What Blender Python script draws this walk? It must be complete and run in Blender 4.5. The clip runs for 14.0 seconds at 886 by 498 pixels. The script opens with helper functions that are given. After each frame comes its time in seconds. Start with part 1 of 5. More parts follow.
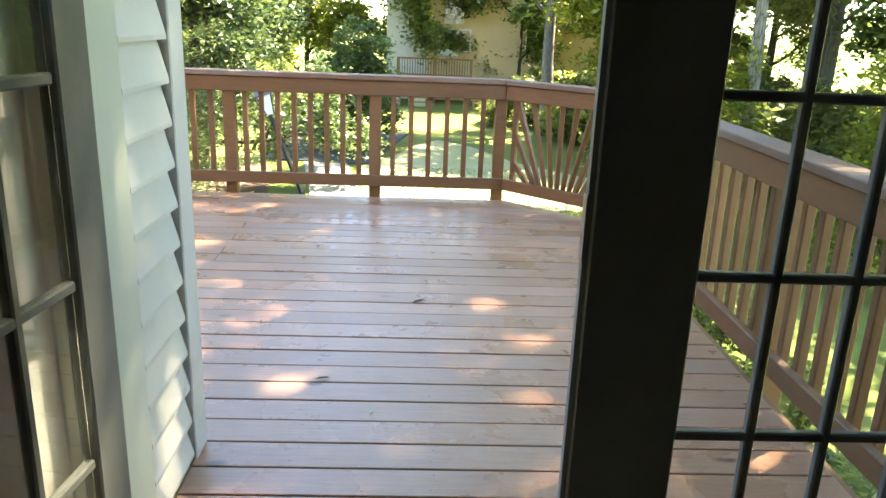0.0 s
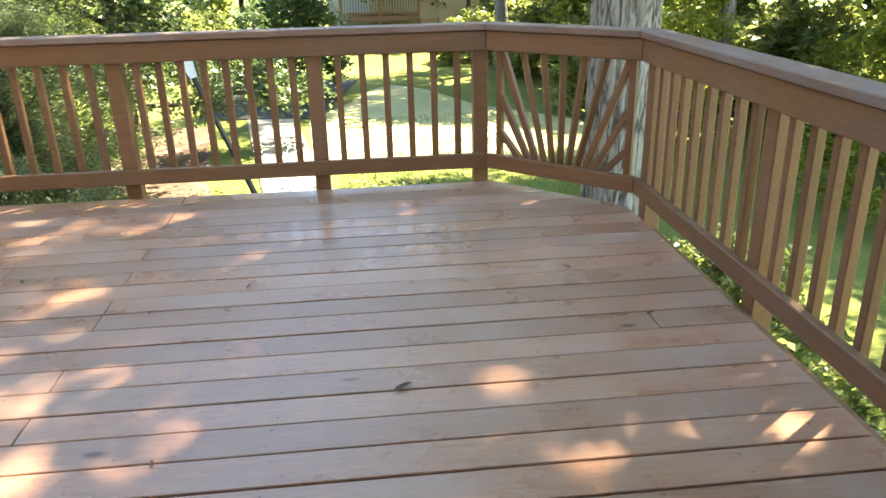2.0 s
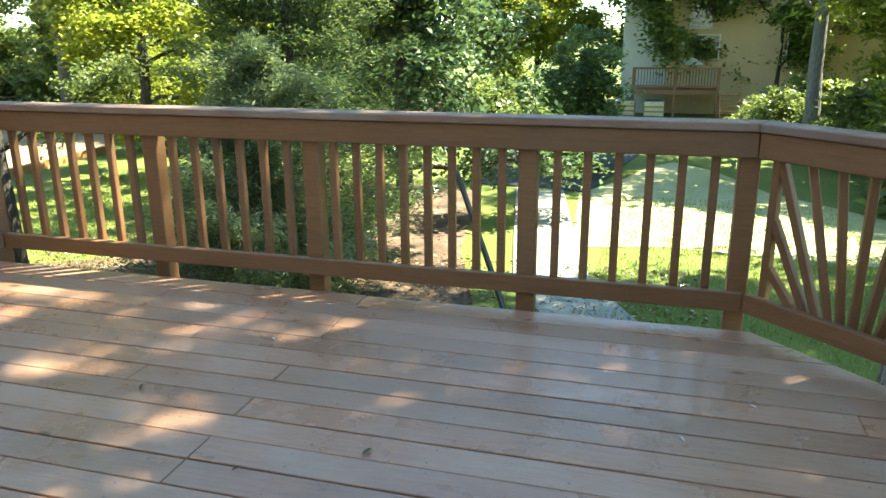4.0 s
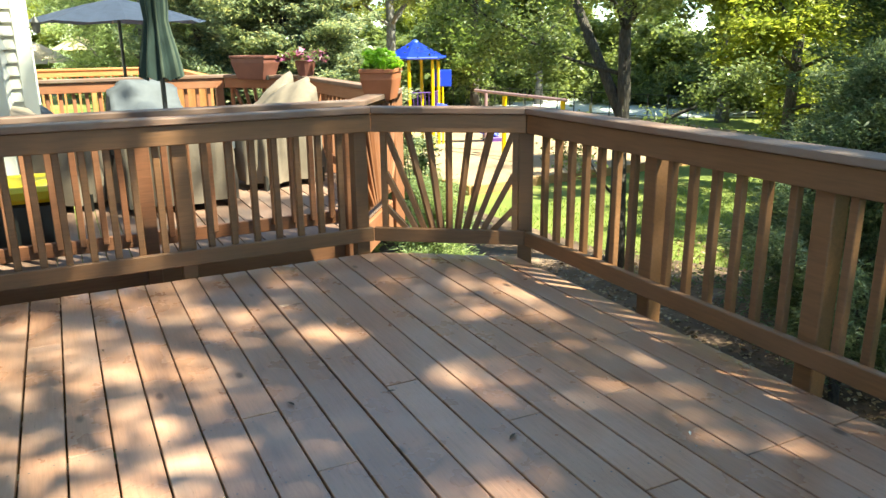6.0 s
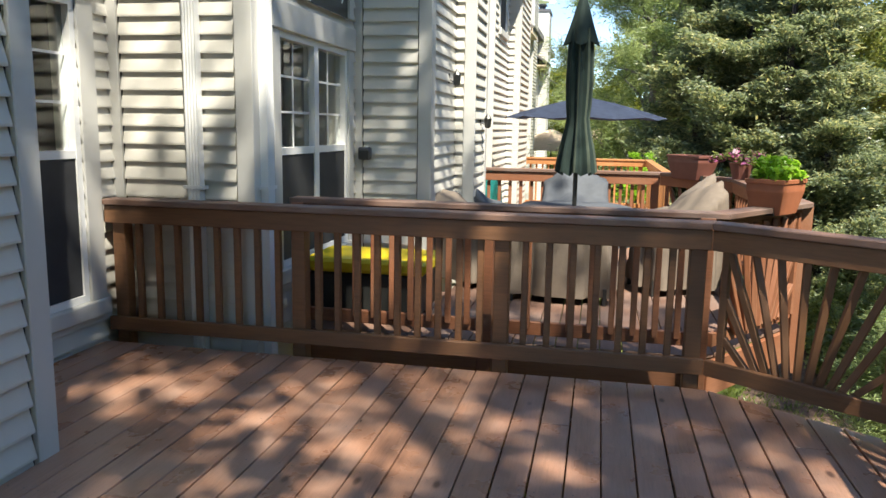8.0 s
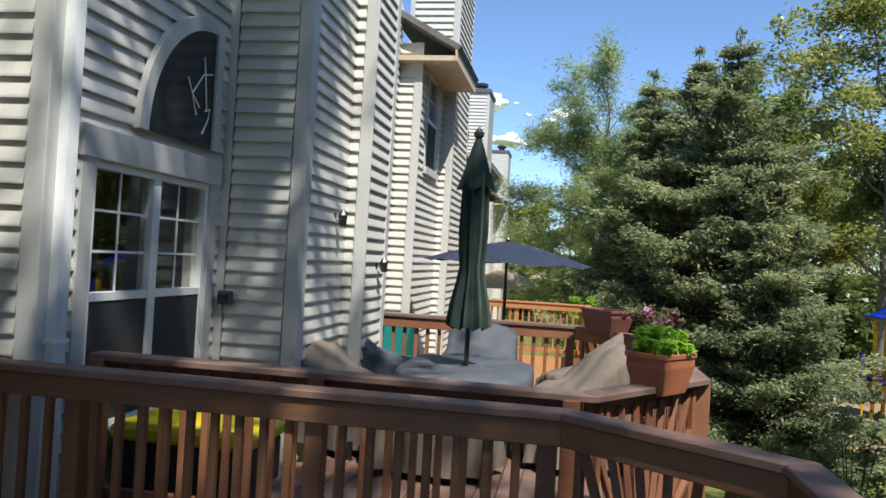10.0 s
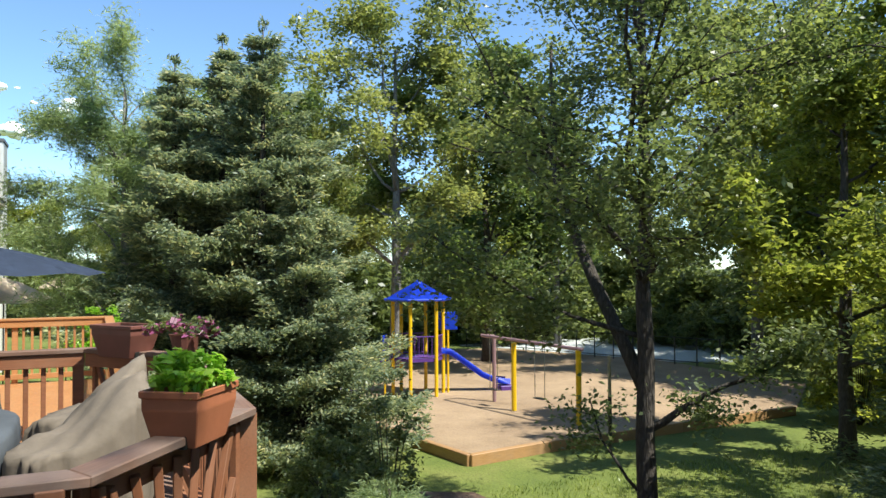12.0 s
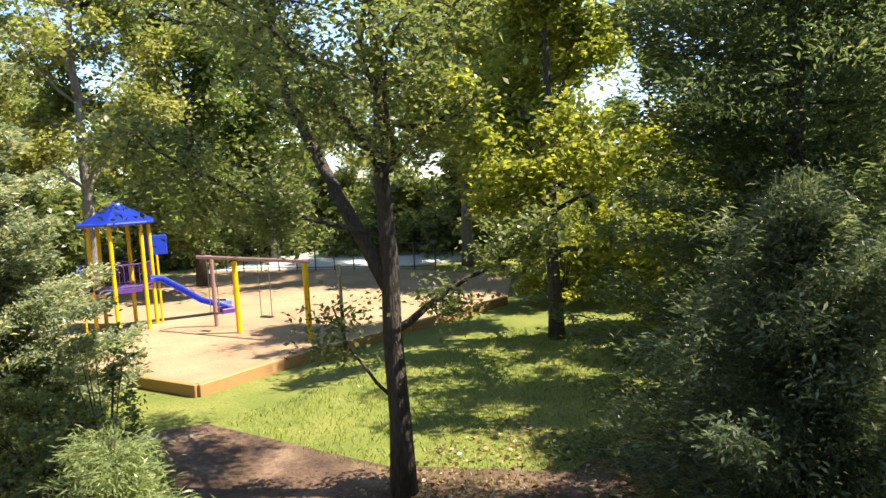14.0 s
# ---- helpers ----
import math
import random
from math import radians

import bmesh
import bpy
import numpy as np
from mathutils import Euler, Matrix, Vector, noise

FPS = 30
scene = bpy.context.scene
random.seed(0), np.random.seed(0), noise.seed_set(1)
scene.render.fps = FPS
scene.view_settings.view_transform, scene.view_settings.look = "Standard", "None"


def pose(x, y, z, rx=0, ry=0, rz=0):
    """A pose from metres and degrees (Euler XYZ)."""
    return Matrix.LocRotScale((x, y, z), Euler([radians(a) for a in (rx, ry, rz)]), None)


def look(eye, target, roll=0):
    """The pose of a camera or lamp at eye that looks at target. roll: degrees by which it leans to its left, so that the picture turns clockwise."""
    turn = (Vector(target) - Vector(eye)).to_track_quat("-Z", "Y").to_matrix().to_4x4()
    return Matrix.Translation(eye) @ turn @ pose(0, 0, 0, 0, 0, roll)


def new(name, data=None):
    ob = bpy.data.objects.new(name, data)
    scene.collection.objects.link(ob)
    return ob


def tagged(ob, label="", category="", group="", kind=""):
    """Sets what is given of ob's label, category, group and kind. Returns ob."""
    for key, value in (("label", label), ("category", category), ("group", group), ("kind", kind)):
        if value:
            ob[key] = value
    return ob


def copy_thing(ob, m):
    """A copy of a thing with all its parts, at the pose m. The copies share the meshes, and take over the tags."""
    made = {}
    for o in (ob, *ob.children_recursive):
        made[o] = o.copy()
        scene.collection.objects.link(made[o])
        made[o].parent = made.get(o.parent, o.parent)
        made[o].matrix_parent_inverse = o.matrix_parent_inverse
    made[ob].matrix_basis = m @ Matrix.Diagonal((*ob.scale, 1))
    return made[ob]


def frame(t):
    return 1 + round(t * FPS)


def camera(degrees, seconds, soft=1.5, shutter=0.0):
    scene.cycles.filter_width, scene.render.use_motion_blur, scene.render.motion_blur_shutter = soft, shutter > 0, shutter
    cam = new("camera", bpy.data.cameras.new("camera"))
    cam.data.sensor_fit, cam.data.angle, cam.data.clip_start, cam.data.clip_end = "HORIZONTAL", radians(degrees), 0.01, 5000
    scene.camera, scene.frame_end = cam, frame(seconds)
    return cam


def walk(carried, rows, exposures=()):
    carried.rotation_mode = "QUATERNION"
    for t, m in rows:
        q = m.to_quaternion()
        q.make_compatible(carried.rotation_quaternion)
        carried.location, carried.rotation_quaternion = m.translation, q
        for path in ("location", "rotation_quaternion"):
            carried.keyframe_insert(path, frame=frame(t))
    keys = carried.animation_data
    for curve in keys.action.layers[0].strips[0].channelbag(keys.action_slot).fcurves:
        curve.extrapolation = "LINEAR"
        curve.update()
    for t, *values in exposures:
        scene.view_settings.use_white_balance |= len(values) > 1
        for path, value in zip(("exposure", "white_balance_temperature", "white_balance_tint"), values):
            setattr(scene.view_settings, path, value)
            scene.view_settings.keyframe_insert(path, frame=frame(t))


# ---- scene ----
cam = camera(60.9, 14.0)
PATH = [
    (0, (0.884, 0.689, 1.352), (0.964, 2.6, 0.77), 2.2),
    (0.5, (0.907, 1.112, 1.305), (0.812, 3.015, 0.699), 1.3),
    (1, (0.843, 1.475, 1.322), (0.832, 3.366, 0.672), -0.6),
    (1.5, (0.853, 1.796, 1.306), (0.945, 3.666, 0.602), -0.9),
    (2, (0.858, 2.079, 1.322), (1.037, 3.93, 0.587), -1.4),
    (4.3, (1.215, 3.211, 1.334), (0.49, 4.992, 0.785), -0.3),
    (4.5, (1.263, 3.295, 1.373), (0.4, 5.008, 0.807), -0.5),
    (5, (1.37, 3.568, 1.357), (0.17, 5.071, 0.807), -0.4),
    (5.5, (1.363, 3.816, 1.347), (-0.133, 5.025, 0.799), -0.6),
    (6, (1.297, 4.037, 1.353), (-0.424, 4.898, 0.808), -0.6),
    (6.5, (1.314, 4.29, 1.358), (-0.553, 4.765, 0.821), -0.8),
    (7, (1.301, 4.527, 1.351), (-0.628, 4.613, 0.829), -0.7),
    (9.3, (0.63, 5.671, 1.526), (-1.258, 5.026, 1.384), 2.6),
    (9.5, (0.537, 5.677, 1.53), (-1.37, 5.08, 1.444), 3.1),
    (10, (0.234, 5.759, 1.574), (-1.737, 5.423, 1.601), 3.3),
    (10.5, (-0.099, 5.781, 1.587), (-2.096, 5.822, 1.674), 2.5),
    (11, (-0.417, 5.806, 1.594), (-2.374, 6.203, 1.699), 1.5),
    (11.5, (-0.672, 5.887, 1.6), (-2.56, 6.541, 1.69), 0.6),
    (12, (-0.907, 5.929, 1.602), (-2.723, 6.767, 1.655), -0.3),
    (12.5, (-1.197, 5.976, 1.604), (-2.938, 6.961, 1.611), -1.2),
    (13, (-1.4, 6.109, 1.58), (-3.059, 7.225, 1.526), -2.1),
    (13.5, (-1.639, 6.188, 1.534), (-3.18, 7.457, 1.41), -3.0),
    (14, (-1.844, 6.196, 1.371), (-3.219, 7.636, 1.183), -3.4),
]
EXPOSURES = [(0.0, 4.3, 8300, 6), (1.0, 4.0, 8300, 6), (2.0, 3.9, 8400, 5), (4.5, 3.25, 7000, -12), (6.0, 2.85, 7100, -9), (7.0, 2.4, 6900, 4), (9.5, 1.3, 6300, 8), (10.0, 1.15, 6100, 8), (10.5, 1.0, 6000, 6), (11.0, 1.08, 5900, 4), (12.0, 1.5, 6200, 2), (12.7, 1.95, 7400, 7), (14.0, 2.2, 7400, 9)]
walk(cam, [(t, look(eye, target, roll)) for t, eye, target, roll in PATH], EXPOSURES)

# ---- world and sun ----
SUN_DIR = Vector((0.46, 0.325, 0.87)).normalized()
world = bpy.data.worlds.new("sky")
scene.world = world
world.use_nodes = True
wn = world.node_tree
sky = wn.nodes.new("ShaderNodeTexSky")
sky.sky_type = "NISHITA"
sky.sun_disc = False
sky.sun_elevation = math.asin(SUN_DIR.z)
sky.sun_rotation = math.atan2(SUN_DIR.x, SUN_DIR.y)
sky.altitude = 2500
sky.air_density, sky.dust_density, sky.ozone_density = 1.0, 0.0, 3.0
wn.nodes["Background"].inputs["Strength"].default_value = 0.095
wn.links.new(sky.outputs["Color"], wn.nodes["Background"].inputs["Color"])
sun = new("sun", bpy.data.lights.new("sun", "SUN"))
sun.data.energy, sun.data.angle, sun.data.color = 3.3, radians(0.7), (1.0, 0.93, 0.82)
sun.matrix_world = look(SUN_DIR * 60, (0, 0, 0))

# ---- materials ----
def nodes_of(name):
    m = bpy.data.materials.new(name)
    m.use_nodes = True
    return m, m.node_tree, m.node_tree.nodes["Principled BSDF"]


def ramp(nt, fac, stops):
    r = nt.nodes.new("ShaderNodeValToRGB")
    r.color_ramp.elements[0].position, r.color_ramp.elements[0].color = stops[0][0], (*stops[0][1], 1)
    r.color_ramp.elements[1].position, r.color_ramp.elements[1].color = stops[-1][0], (*stops[-1][1], 1)
    for p, c in stops[1:-1]:
        e = r.color_ramp.elements.new(p)
        e.color = (*c, 1)
    nt.links.new(fac, r.inputs["Fac"])
    return r.outputs["Color"]


def coords(nt, scale=(1, 1, 1), obj=True):
    tc = nt.nodes.new("ShaderNodeTexCoord")
    mp = nt.nodes.new("ShaderNodeMapping")
    mp.inputs["Scale"].default_value = scale
    nt.links.new(tc.outputs["Object" if obj else "Generated"], mp.inputs["Vector"])
    return mp.outputs["Vector"]


def noise_of(nt, vec, scale, detail=4, rough=0.6):
    n = nt.nodes.new("ShaderNodeTexNoise")
    n.inputs["Scale"].default_value, n.inputs["Detail"].default_value, n.inputs["Roughness"].default_value = scale, detail, rough
    if vec is not None:
        nt.links.new(vec, n.inputs["Vector"])
    return n.outputs["Fac"]


def mixc(nt, fac, a, b, mode="MIX"):
    m = nt.nodes.new("ShaderNodeMix")
    m.data_type, m.blend_type = "RGBA", mode
    for sock, v in ((m.inputs[0], fac), (m.inputs[6], a), (m.inputs[7], b)):
        if isinstance(v, (int, float)):
            sock.default_value = v
        elif isinstance(v, tuple):
            sock.default_value = (*v, 1)
        else:
            nt.links.new(v, sock)
    return m.outputs[2]


def bump(nt, bsdf, height, strength, dist=0.01):
    b = nt.nodes.new("ShaderNodeBump")
    b.inputs["Strength"].default_value, b.inputs["Distance"].default_value = strength, dist
    nt.links.new(height, b.inputs["Height"])
    nt.links.new(b.outputs["Normal"], bsdf.inputs["Normal"])


def plain(name, color, rough=0.6, metal=0.0, vary=0.12, scale=9.0, relief=0.15):
    """A painted or moulded surface with slight blotches and fine relief."""
    m, nt, b = nodes_of(name)
    v = coords(nt)
    n1, n2 = noise_of(nt, v, scale), noise_of(nt, v, scale * 9)
    dark = tuple(c * (1 - vary) for c in color)
    light = tuple(min(1, c * (1 + vary)) for c in color)
    c = ramp(nt, n1, [(0.3, dark), (0.7, light)])
    nt.links.new(c, b.inputs["Base Color"])
    b.inputs["Roughness"].default_value, b.inputs["Metallic"].default_value = rough, metal
    bump(nt, b, n2, relief, 0.004)
    return m


def wood(name, base, grain=(1.2, 16, 16), rough=0.55, worn=(0.3, 0.22, 0.18), wear=0.35, spread=0.16, knots=False):
    """Stained timber, grain along the local x axis; each piece differs a little."""
    m, nt, b = nodes_of(name)
    info = nt.nodes.new("ShaderNodeObjectInfo")
    tc = nt.nodes.new("ShaderNodeTexCoord")
    shift = nt.nodes.new("ShaderNodeVectorMath")
    shift.operation = "MULTIPLY_ADD"
    shift.inputs[1].default_value = (37.0, 19.0, 11.0)
    nt.links.new(info.outputs["Random"], shift.inputs[0])
    nt.links.new(tc.outputs["Object"], shift.inputs[2])
    mp = nt.nodes.new("ShaderNodeMapping")
    mp.inputs["Scale"].default_value = grain
    nt.links.new(shift.outputs[0], mp.inputs["Vector"])
    g = noise_of(nt, mp.outputs["Vector"], 5.0, 6, 0.65)
    blot = noise_of(nt, shift.outputs[0], 2.3, 5, 0.6)
    dark = tuple(c * (1 - spread * 1.5) for c in base)
    light = tuple(c * (1 + spread) for c in base)
    c1 = ramp(nt, g, [(0.3, dark), (0.55, base), (0.8, light)])
    k = ramp(nt, blot, [(0.42, (0, 0, 0)), (0.72, (wear, wear, wear))])
    c2 = mixc(nt, k, c1, worn)
    if knots:
        sc = nt.nodes.new("ShaderNodeMapping")
        sc.inputs["Scale"].default_value = (1.0, 2.2, 1.0)
        nt.links.new(shift.outputs[0], sc.inputs["Vector"])
        vo = nt.nodes.new("ShaderNodeTexVoronoi")
        vo.inputs["Scale"].default_value = 1.9
        nt.links.new(sc.outputs["Vector"], vo.inputs["Vector"])
        kn = ramp(nt, vo.outputs["Distance"], [(0.035, (1, 1, 1)), (0.085, (0, 0, 0))])
        c2 = mixc(nt, kn, c2, tuple(c * 0.3 for c in base))
        fine = noise_of(nt, mp.outputs["Vector"], 22.0, 3, 0.7)
        fl = ramp(nt, fine, [(0.59, (0, 0, 0)), (0.74, (0.75, 0.75, 0.75))])
        c2 = mixc(nt, fl, c2, tuple(c * 0.45 for c in base))
    hsv = nt.nodes.new("ShaderNodeHueSaturation")
    mr = nt.nodes.new("ShaderNodeMapRange")
    mr.inputs["To Min"].default_value, mr.inputs["To Max"].default_value = 0.86, 1.12
    nt.links.new(info.outputs["Random"], mr.inputs["Value"])
    nt.links.new(mr.outputs[0], hsv.inputs["Value"])
    nt.links.new(c2, hsv.inputs["Color"])
    nt.links.new(hsv.outputs[0], b.inputs["Base Color"])
    rr = ramp(nt, blot, [(0.3, (rough - 0.1,) * 3), (0.7, (rough + 0.12,) * 3)])
    nt.links.new(rr, b.inputs["Roughness"])
    bump(nt, b, g, 0.35, 0.003)
    return m


def foliage(name, dark, light, through_amount=0.35, tip=None):
    """Leaves: each leaf its own green, some light passes through."""
    m, nt, b = nodes_of(name)
    geo = nt.nodes.new("ShaderNodeNewGeometry")
    tc = nt.nodes.new("ShaderNodeTexCoord")
    big = noise_of(nt, tc.outputs["Object"], 0.55, 3)
    stops = [(0.0, dark), (0.8, light), (1.0, tip or light)]
    c = ramp(nt, geo.outputs["Random Per Island"], stops)
    mul = ramp(nt, big, [(0.35, (0.65, 0.7, 0.65)), (0.65, (1.2, 1.15, 1.0))])
    c = mixc(nt, 1.0, c, mul, "MULTIPLY")
    nt.links.new(c, b.inputs["Base Color"])
    b.inputs["Roughness"].default_value = 0.36
    b.inputs["Specular IOR Level"].default_value = 0.4
    tr = nt.nodes.new("ShaderNodeBsdfTranslucent")
    tcol = mixc(nt, 1.0, c, (1.8, 1.75, 1.25), "MULTIPLY")
    nt.links.new(tcol, tr.inputs["Color"])
    mx = nt.nodes.new("ShaderNodeMixShader")
    mx.inputs[0].default_value = through_amount
    out = nt.nodes["Material Output"]
    nt.links.new(b.outputs[0], mx.inputs[1])
    nt.links.new(tr.outputs[0], mx.inputs[2])
    nt.links.new(mx.outputs[0], out.inputs["Surface"])
    return m


def bark(name, dark, light, scale=(9, 9, 1.6), edge=0.28, blend=0.5):
    m, nt, b = nodes_of(name)
    v = coords(nt, scale)
    vo = nt.nodes.new("ShaderNodeTexVoronoi")
    vo.feature = "DISTANCE_TO_EDGE"
    vo.inputs["Scale"].default_value = 2.2
    n = noise_of(nt, v, 3.0, 6, 0.7)
    dist = mixc(nt, 0.25, v, n)
    nt.links.new(dist, vo.inputs["Vector"])
    c = ramp(nt, vo.outputs["Distance"], [(0.0, dark), (edge, light)])
    c = mixc(nt, blend, c, ramp(nt, n, [(0.3, dark), (0.7, light)]))
    nt.links.new(c, b.inputs["Base Color"])
    b.inputs["Roughness"].default_value = 0.9
    bump(nt, b, vo.outputs["Distance"], 0.9, 0.04)
    return m


def ground_mat(name, stops, scale=0.6, fine=30, relief=0.6, rough=0.95):
    m, nt, b = nodes_of(name)
    v = coords(nt)
    n1, n2 = noise_of(nt, v, scale, 6, 0.65), noise_of(nt, v, fine, 4, 0.7)
    c = ramp(nt, n1, stops)
    c2 = ramp(nt, n2, [(0.25, (0.5, 0.5, 0.5)), (0.75, (1.35, 1.35, 1.3))])
    nt.links.new(mixc(nt, 1.0, c, c2, "MULTIPLY"), b.inputs["Base Color"])
    b.inputs["Roughness"].default_value = rough
    bump(nt, b, n2, relief, 0.02)
    return m


def glass(name, tint=(0.9, 0.95, 0.93)):
    m, nt, b = nodes_of(name)
    b.inputs["Base Color"].default_value = (*tint, 1)
    b.inputs["Transmission Weight"].default_value = 1.0
    b.inputs["Roughness"].default_value = 0.0
    b.inputs["IOR"].default_value = 1.45
    return m


DECK = wood("deck_stain", (0.35, 0.18, 0.113), worn=(0.38, 0.262, 0.205), wear=0.75, rough=0.31, knots=True)
RAIL = wood("rail_stain", (0.205, 0.096, 0.043), worn=(0.20, 0.115, 0.07), wear=0.4, rough=0.55)
NRAIL = wood("neighbour_rail_stain", (0.27, 0.105, 0.05), worn=(0.3, 0.17, 0.1), wear=0.4, rough=0.6)
CAPTOP = wood("weathered_cap", (0.20, 0.112, 0.078), worn=(0.25, 0.205, 0.18), wear=0.6, rough=0.65)
ORANGE = wood("cedar", (0.42, 0.19, 0.07), worn=(0.45, 0.26, 0.12), wear=0.3)
TIMBER = wood("edging_timber", (0.38, 0.21, 0.09), worn=(0.3, 0.2, 0.12), wear=0.5)
SIDING = plain("vinyl_siding", (0.60, 0.58, 0.52), 0.45, vary=0.05, scale=3, relief=0.12)
TRIM = plain("trim_paint", (0.56, 0.555, 0.52), 0.4, vary=0.05, scale=3, relief=0.08)
WHITE = plain("white_vinyl", (0.78, 0.79, 0.78), 0.35, vary=0.03, scale=4, relief=0.05)
JAMB = plain("jamb_paint", (0.55, 0.57, 0.47), 0.35, vary=0.06, scale=2, relief=0.05)
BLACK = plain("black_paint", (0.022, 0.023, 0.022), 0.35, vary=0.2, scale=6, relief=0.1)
DOORPAINT = plain("dark_door_paint", (0.16, 0.17, 0.157), 0.32, vary=0.15, scale=5, relief=0.1)
STRIP = plain("weather_strip", (0.28, 0.29, 0.28), 0.5)
METAL = plain("dull_metal", (0.35, 0.34, 0.32), 0.35, 0.9)
GREY = plain("grey_plastic", (0.11, 0.11, 0.11), 0.5)
GLASS = glass("window_glass")
WALLIN = plain("interior_wall", (0.68, 0.65, 0.58), 0.8, scale=2)
FLOORIN = wood("interior_floor", (0.36, 0.23, 0.13))
# near-black colour stands in for the darkness of unlit rooms
DARKIN = plain("unlit_room_black", (0.05, 0.05, 0.055), 0.8)
ROOF = ground_mat("roof_shingle", [(0.3, (0.13, 0.125, 0.12)), (0.7, (0.22, 0.21, 0.2))], 2.0, 40, 0.4)
SOFFIT = plain("soffit", (0.58, 0.47, 0.33), 0.6)
LAWN = ground_mat("lawn", [(0.25, (0.075, 0.112, 0.018)), (0.5, (0.13, 0.16, 0.028)), (0.72, (0.21, 0.21, 0.055))], 0.35, 22, 0.9)
STRAW = ground_mat("pale_grass", [(0.3, (0.33, 0.33, 0.15)), (0.7, (0.50, 0.47, 0.27))], 0.6, 30, 0.7)
MULCH = ground_mat("mulch", [(0.3, (0.05, 0.03, 0.02)), (0.5, (0.11, 0.065, 0.045)), (0.75, (0.26, 0.18, 0.13))], 1.3, 14, 1.0)
WOODCHIP = ground_mat("play_surface", [(0.3, (0.24, 0.16, 0.10)), (0.7, (0.40, 0.28, 0.18))], 0.5, 35, 0.8)
PATHM = ground_mat("concrete", [(0.3, (0.26, 0.25, 0.235)), (0.7, (0.36, 0.345, 0.325))], 0.8, 40, 0.3)
DARKPAVE = ground_mat("dark_paving", [(0.3, (0.05, 0.05, 0.055)), (0.7, (0.075, 0.075, 0.08))], 0.8, 60, 0.4)
PALE = ground_mat("pale_court", [(0.3, (0.45, 0.47, 0.48)), (0.7, (0.55, 0.57, 0.58))], 0.3, 20, 0.1)
OAKBARK = bark("oak_bark", (0.02, 0.017, 0.015), (0.33, 0.30, 0.27), (9, 9, 1.3), 0.14, 0.3)
TREEBARK = bark("tree_bark", (0.028, 0.022, 0.018), (0.10, 0.083, 0.07), (14, 14, 3))
GREYBARK = bark("grey_bark", (0.09, 0.085, 0.08), (0.27, 0.255, 0.24), (10, 10, 2))
LEAF_OAK = foliage("leaf_oak", (0.08, 0.125, 0.04), (0.18, 0.23, 0.08), 0.5)
LEAF_MID = foliage("leaf_mid", (0.085, 0.12, 0.05), (0.20, 0.235, 0.10), 0.48)
LEAF_AIR = foliage("leaf_airy", (0.13, 0.16, 0.055), (0.28, 0.30, 0.11), 0.45)
LEAF_YEL = foliage("leaf_yellow_green", (0.12, 0.16, 0.03), (0.29, 0.31, 0.07), 0.5)
LEAF_DARK = foliage("leaf_dark", (0.055, 0.10, 0.038), (0.14, 0.19, 0.07), 0.35)
LEAF_GLOSS = foliage("leaf_holly", (0.035, 0.07, 0.035), (0.11, 0.16, 0.08), 0.25)
# last tone puts the yellow of sunlit tips into some needles' colour
NEEDLE = foliage("needle_spruce", (0.105, 0.15, 0.115), (0.27, 0.31, 0.205), 0.38, (0.50, 0.47, 0.29))
NEEDLE_D = foliage("needle_cedar", (0.045, 0.08, 0.042), (0.12, 0.165, 0.085), 0.45, (0.22, 0.25, 0.14))
NEEDLE_J = foliage("needle_juniper", (0.07, 0.105, 0.062), (0.18, 0.225, 0.14), 0.4, (0.25, 0.28, 0.19))
NEEDLE_P = foliage("needle_pine", (0.14, 0.20, 0.10), (0.32, 0.38, 0.20), 0.45)
BASIL = foliage("leaf_bright", (0.18, 0.36, 0.03), (0.36, 0.55, 0.08), 0.5)
PURPLE = foliage("petal_purple", (0.20, 0.05, 0.14), (0.4, 0.12, 0.28), 0.3)
LITTER = foliage("dry_leaf", (0.07, 0.04, 0.025), (0.30, 0.20, 0.13), 0.1, (0.45, 0.36, 0.27))
GRASSM = foliage("grass_blade", (0.10, 0.16, 0.025), (0.27, 0.31, 0.08), 0.3)
CANVAS = plain("canvas_cover", (0.165, 0.132, 0.102), 0.85, vary=0.2, scale=5, relief=0.4)
CANVAS2 = plain("slate_cover", (0.075, 0.083, 0.095), 0.75, vary=0.2, scale=5, relief=0.4)
GREENCLOTH = plain("green_cloth", (0.008, 0.022, 0.018), 0.85, vary=0.2)
GREENPALE = plain("pale_stripe", (0.05, 0.068, 0.048), 0.85)
NAVY = plain("navy_cloth", (0.055, 0.075, 0.13), 0.8, vary=0.15)
BEIGE = plain("beige_cloth", (0.72, 0.60, 0.47), 0.85)
TERRA = plain("terracotta_plastic", (0.36, 0.125, 0.06), 0.55, vary=0.12, scale=6)
TERRAD = plain("brown_plastic", (0.16, 0.06, 0.045), 0.55)
SOIL = plain("soil", (0.04, 0.028, 0.02), 0.95)
YELLOW = plain("yellow_paint", (0.75, 0.47, 0.01), 0.35, vary=0.06)
YELLID = plain("yellow_lid", (0.72, 0.55, 0.01), 0.4, vary=0.06)
BLUE = plain("blue_plastic", (0.012, 0.05, 0.55), 0.35, vary=0.1)
VIOLET = plain("violet_plastic", (0.10, 0.04, 0.22), 0.35)
MAUVE = plain("mauve_steel", (0.28, 0.17, 0.18), 0.45)
TEAL = plain("teal_fabric", (0.02, 0.42, 0.44), 0.6)
TAN = plain("tan_stucco", (0.62, 0.46, 0.27), 0.8, vary=0.06, scale=1)
DARKGL = plain("dark_glass", (0.02, 0.025, 0.03), 0.08)
SCREEN = plain("insect_screen", (0.03, 0.032, 0.036), 0.7)
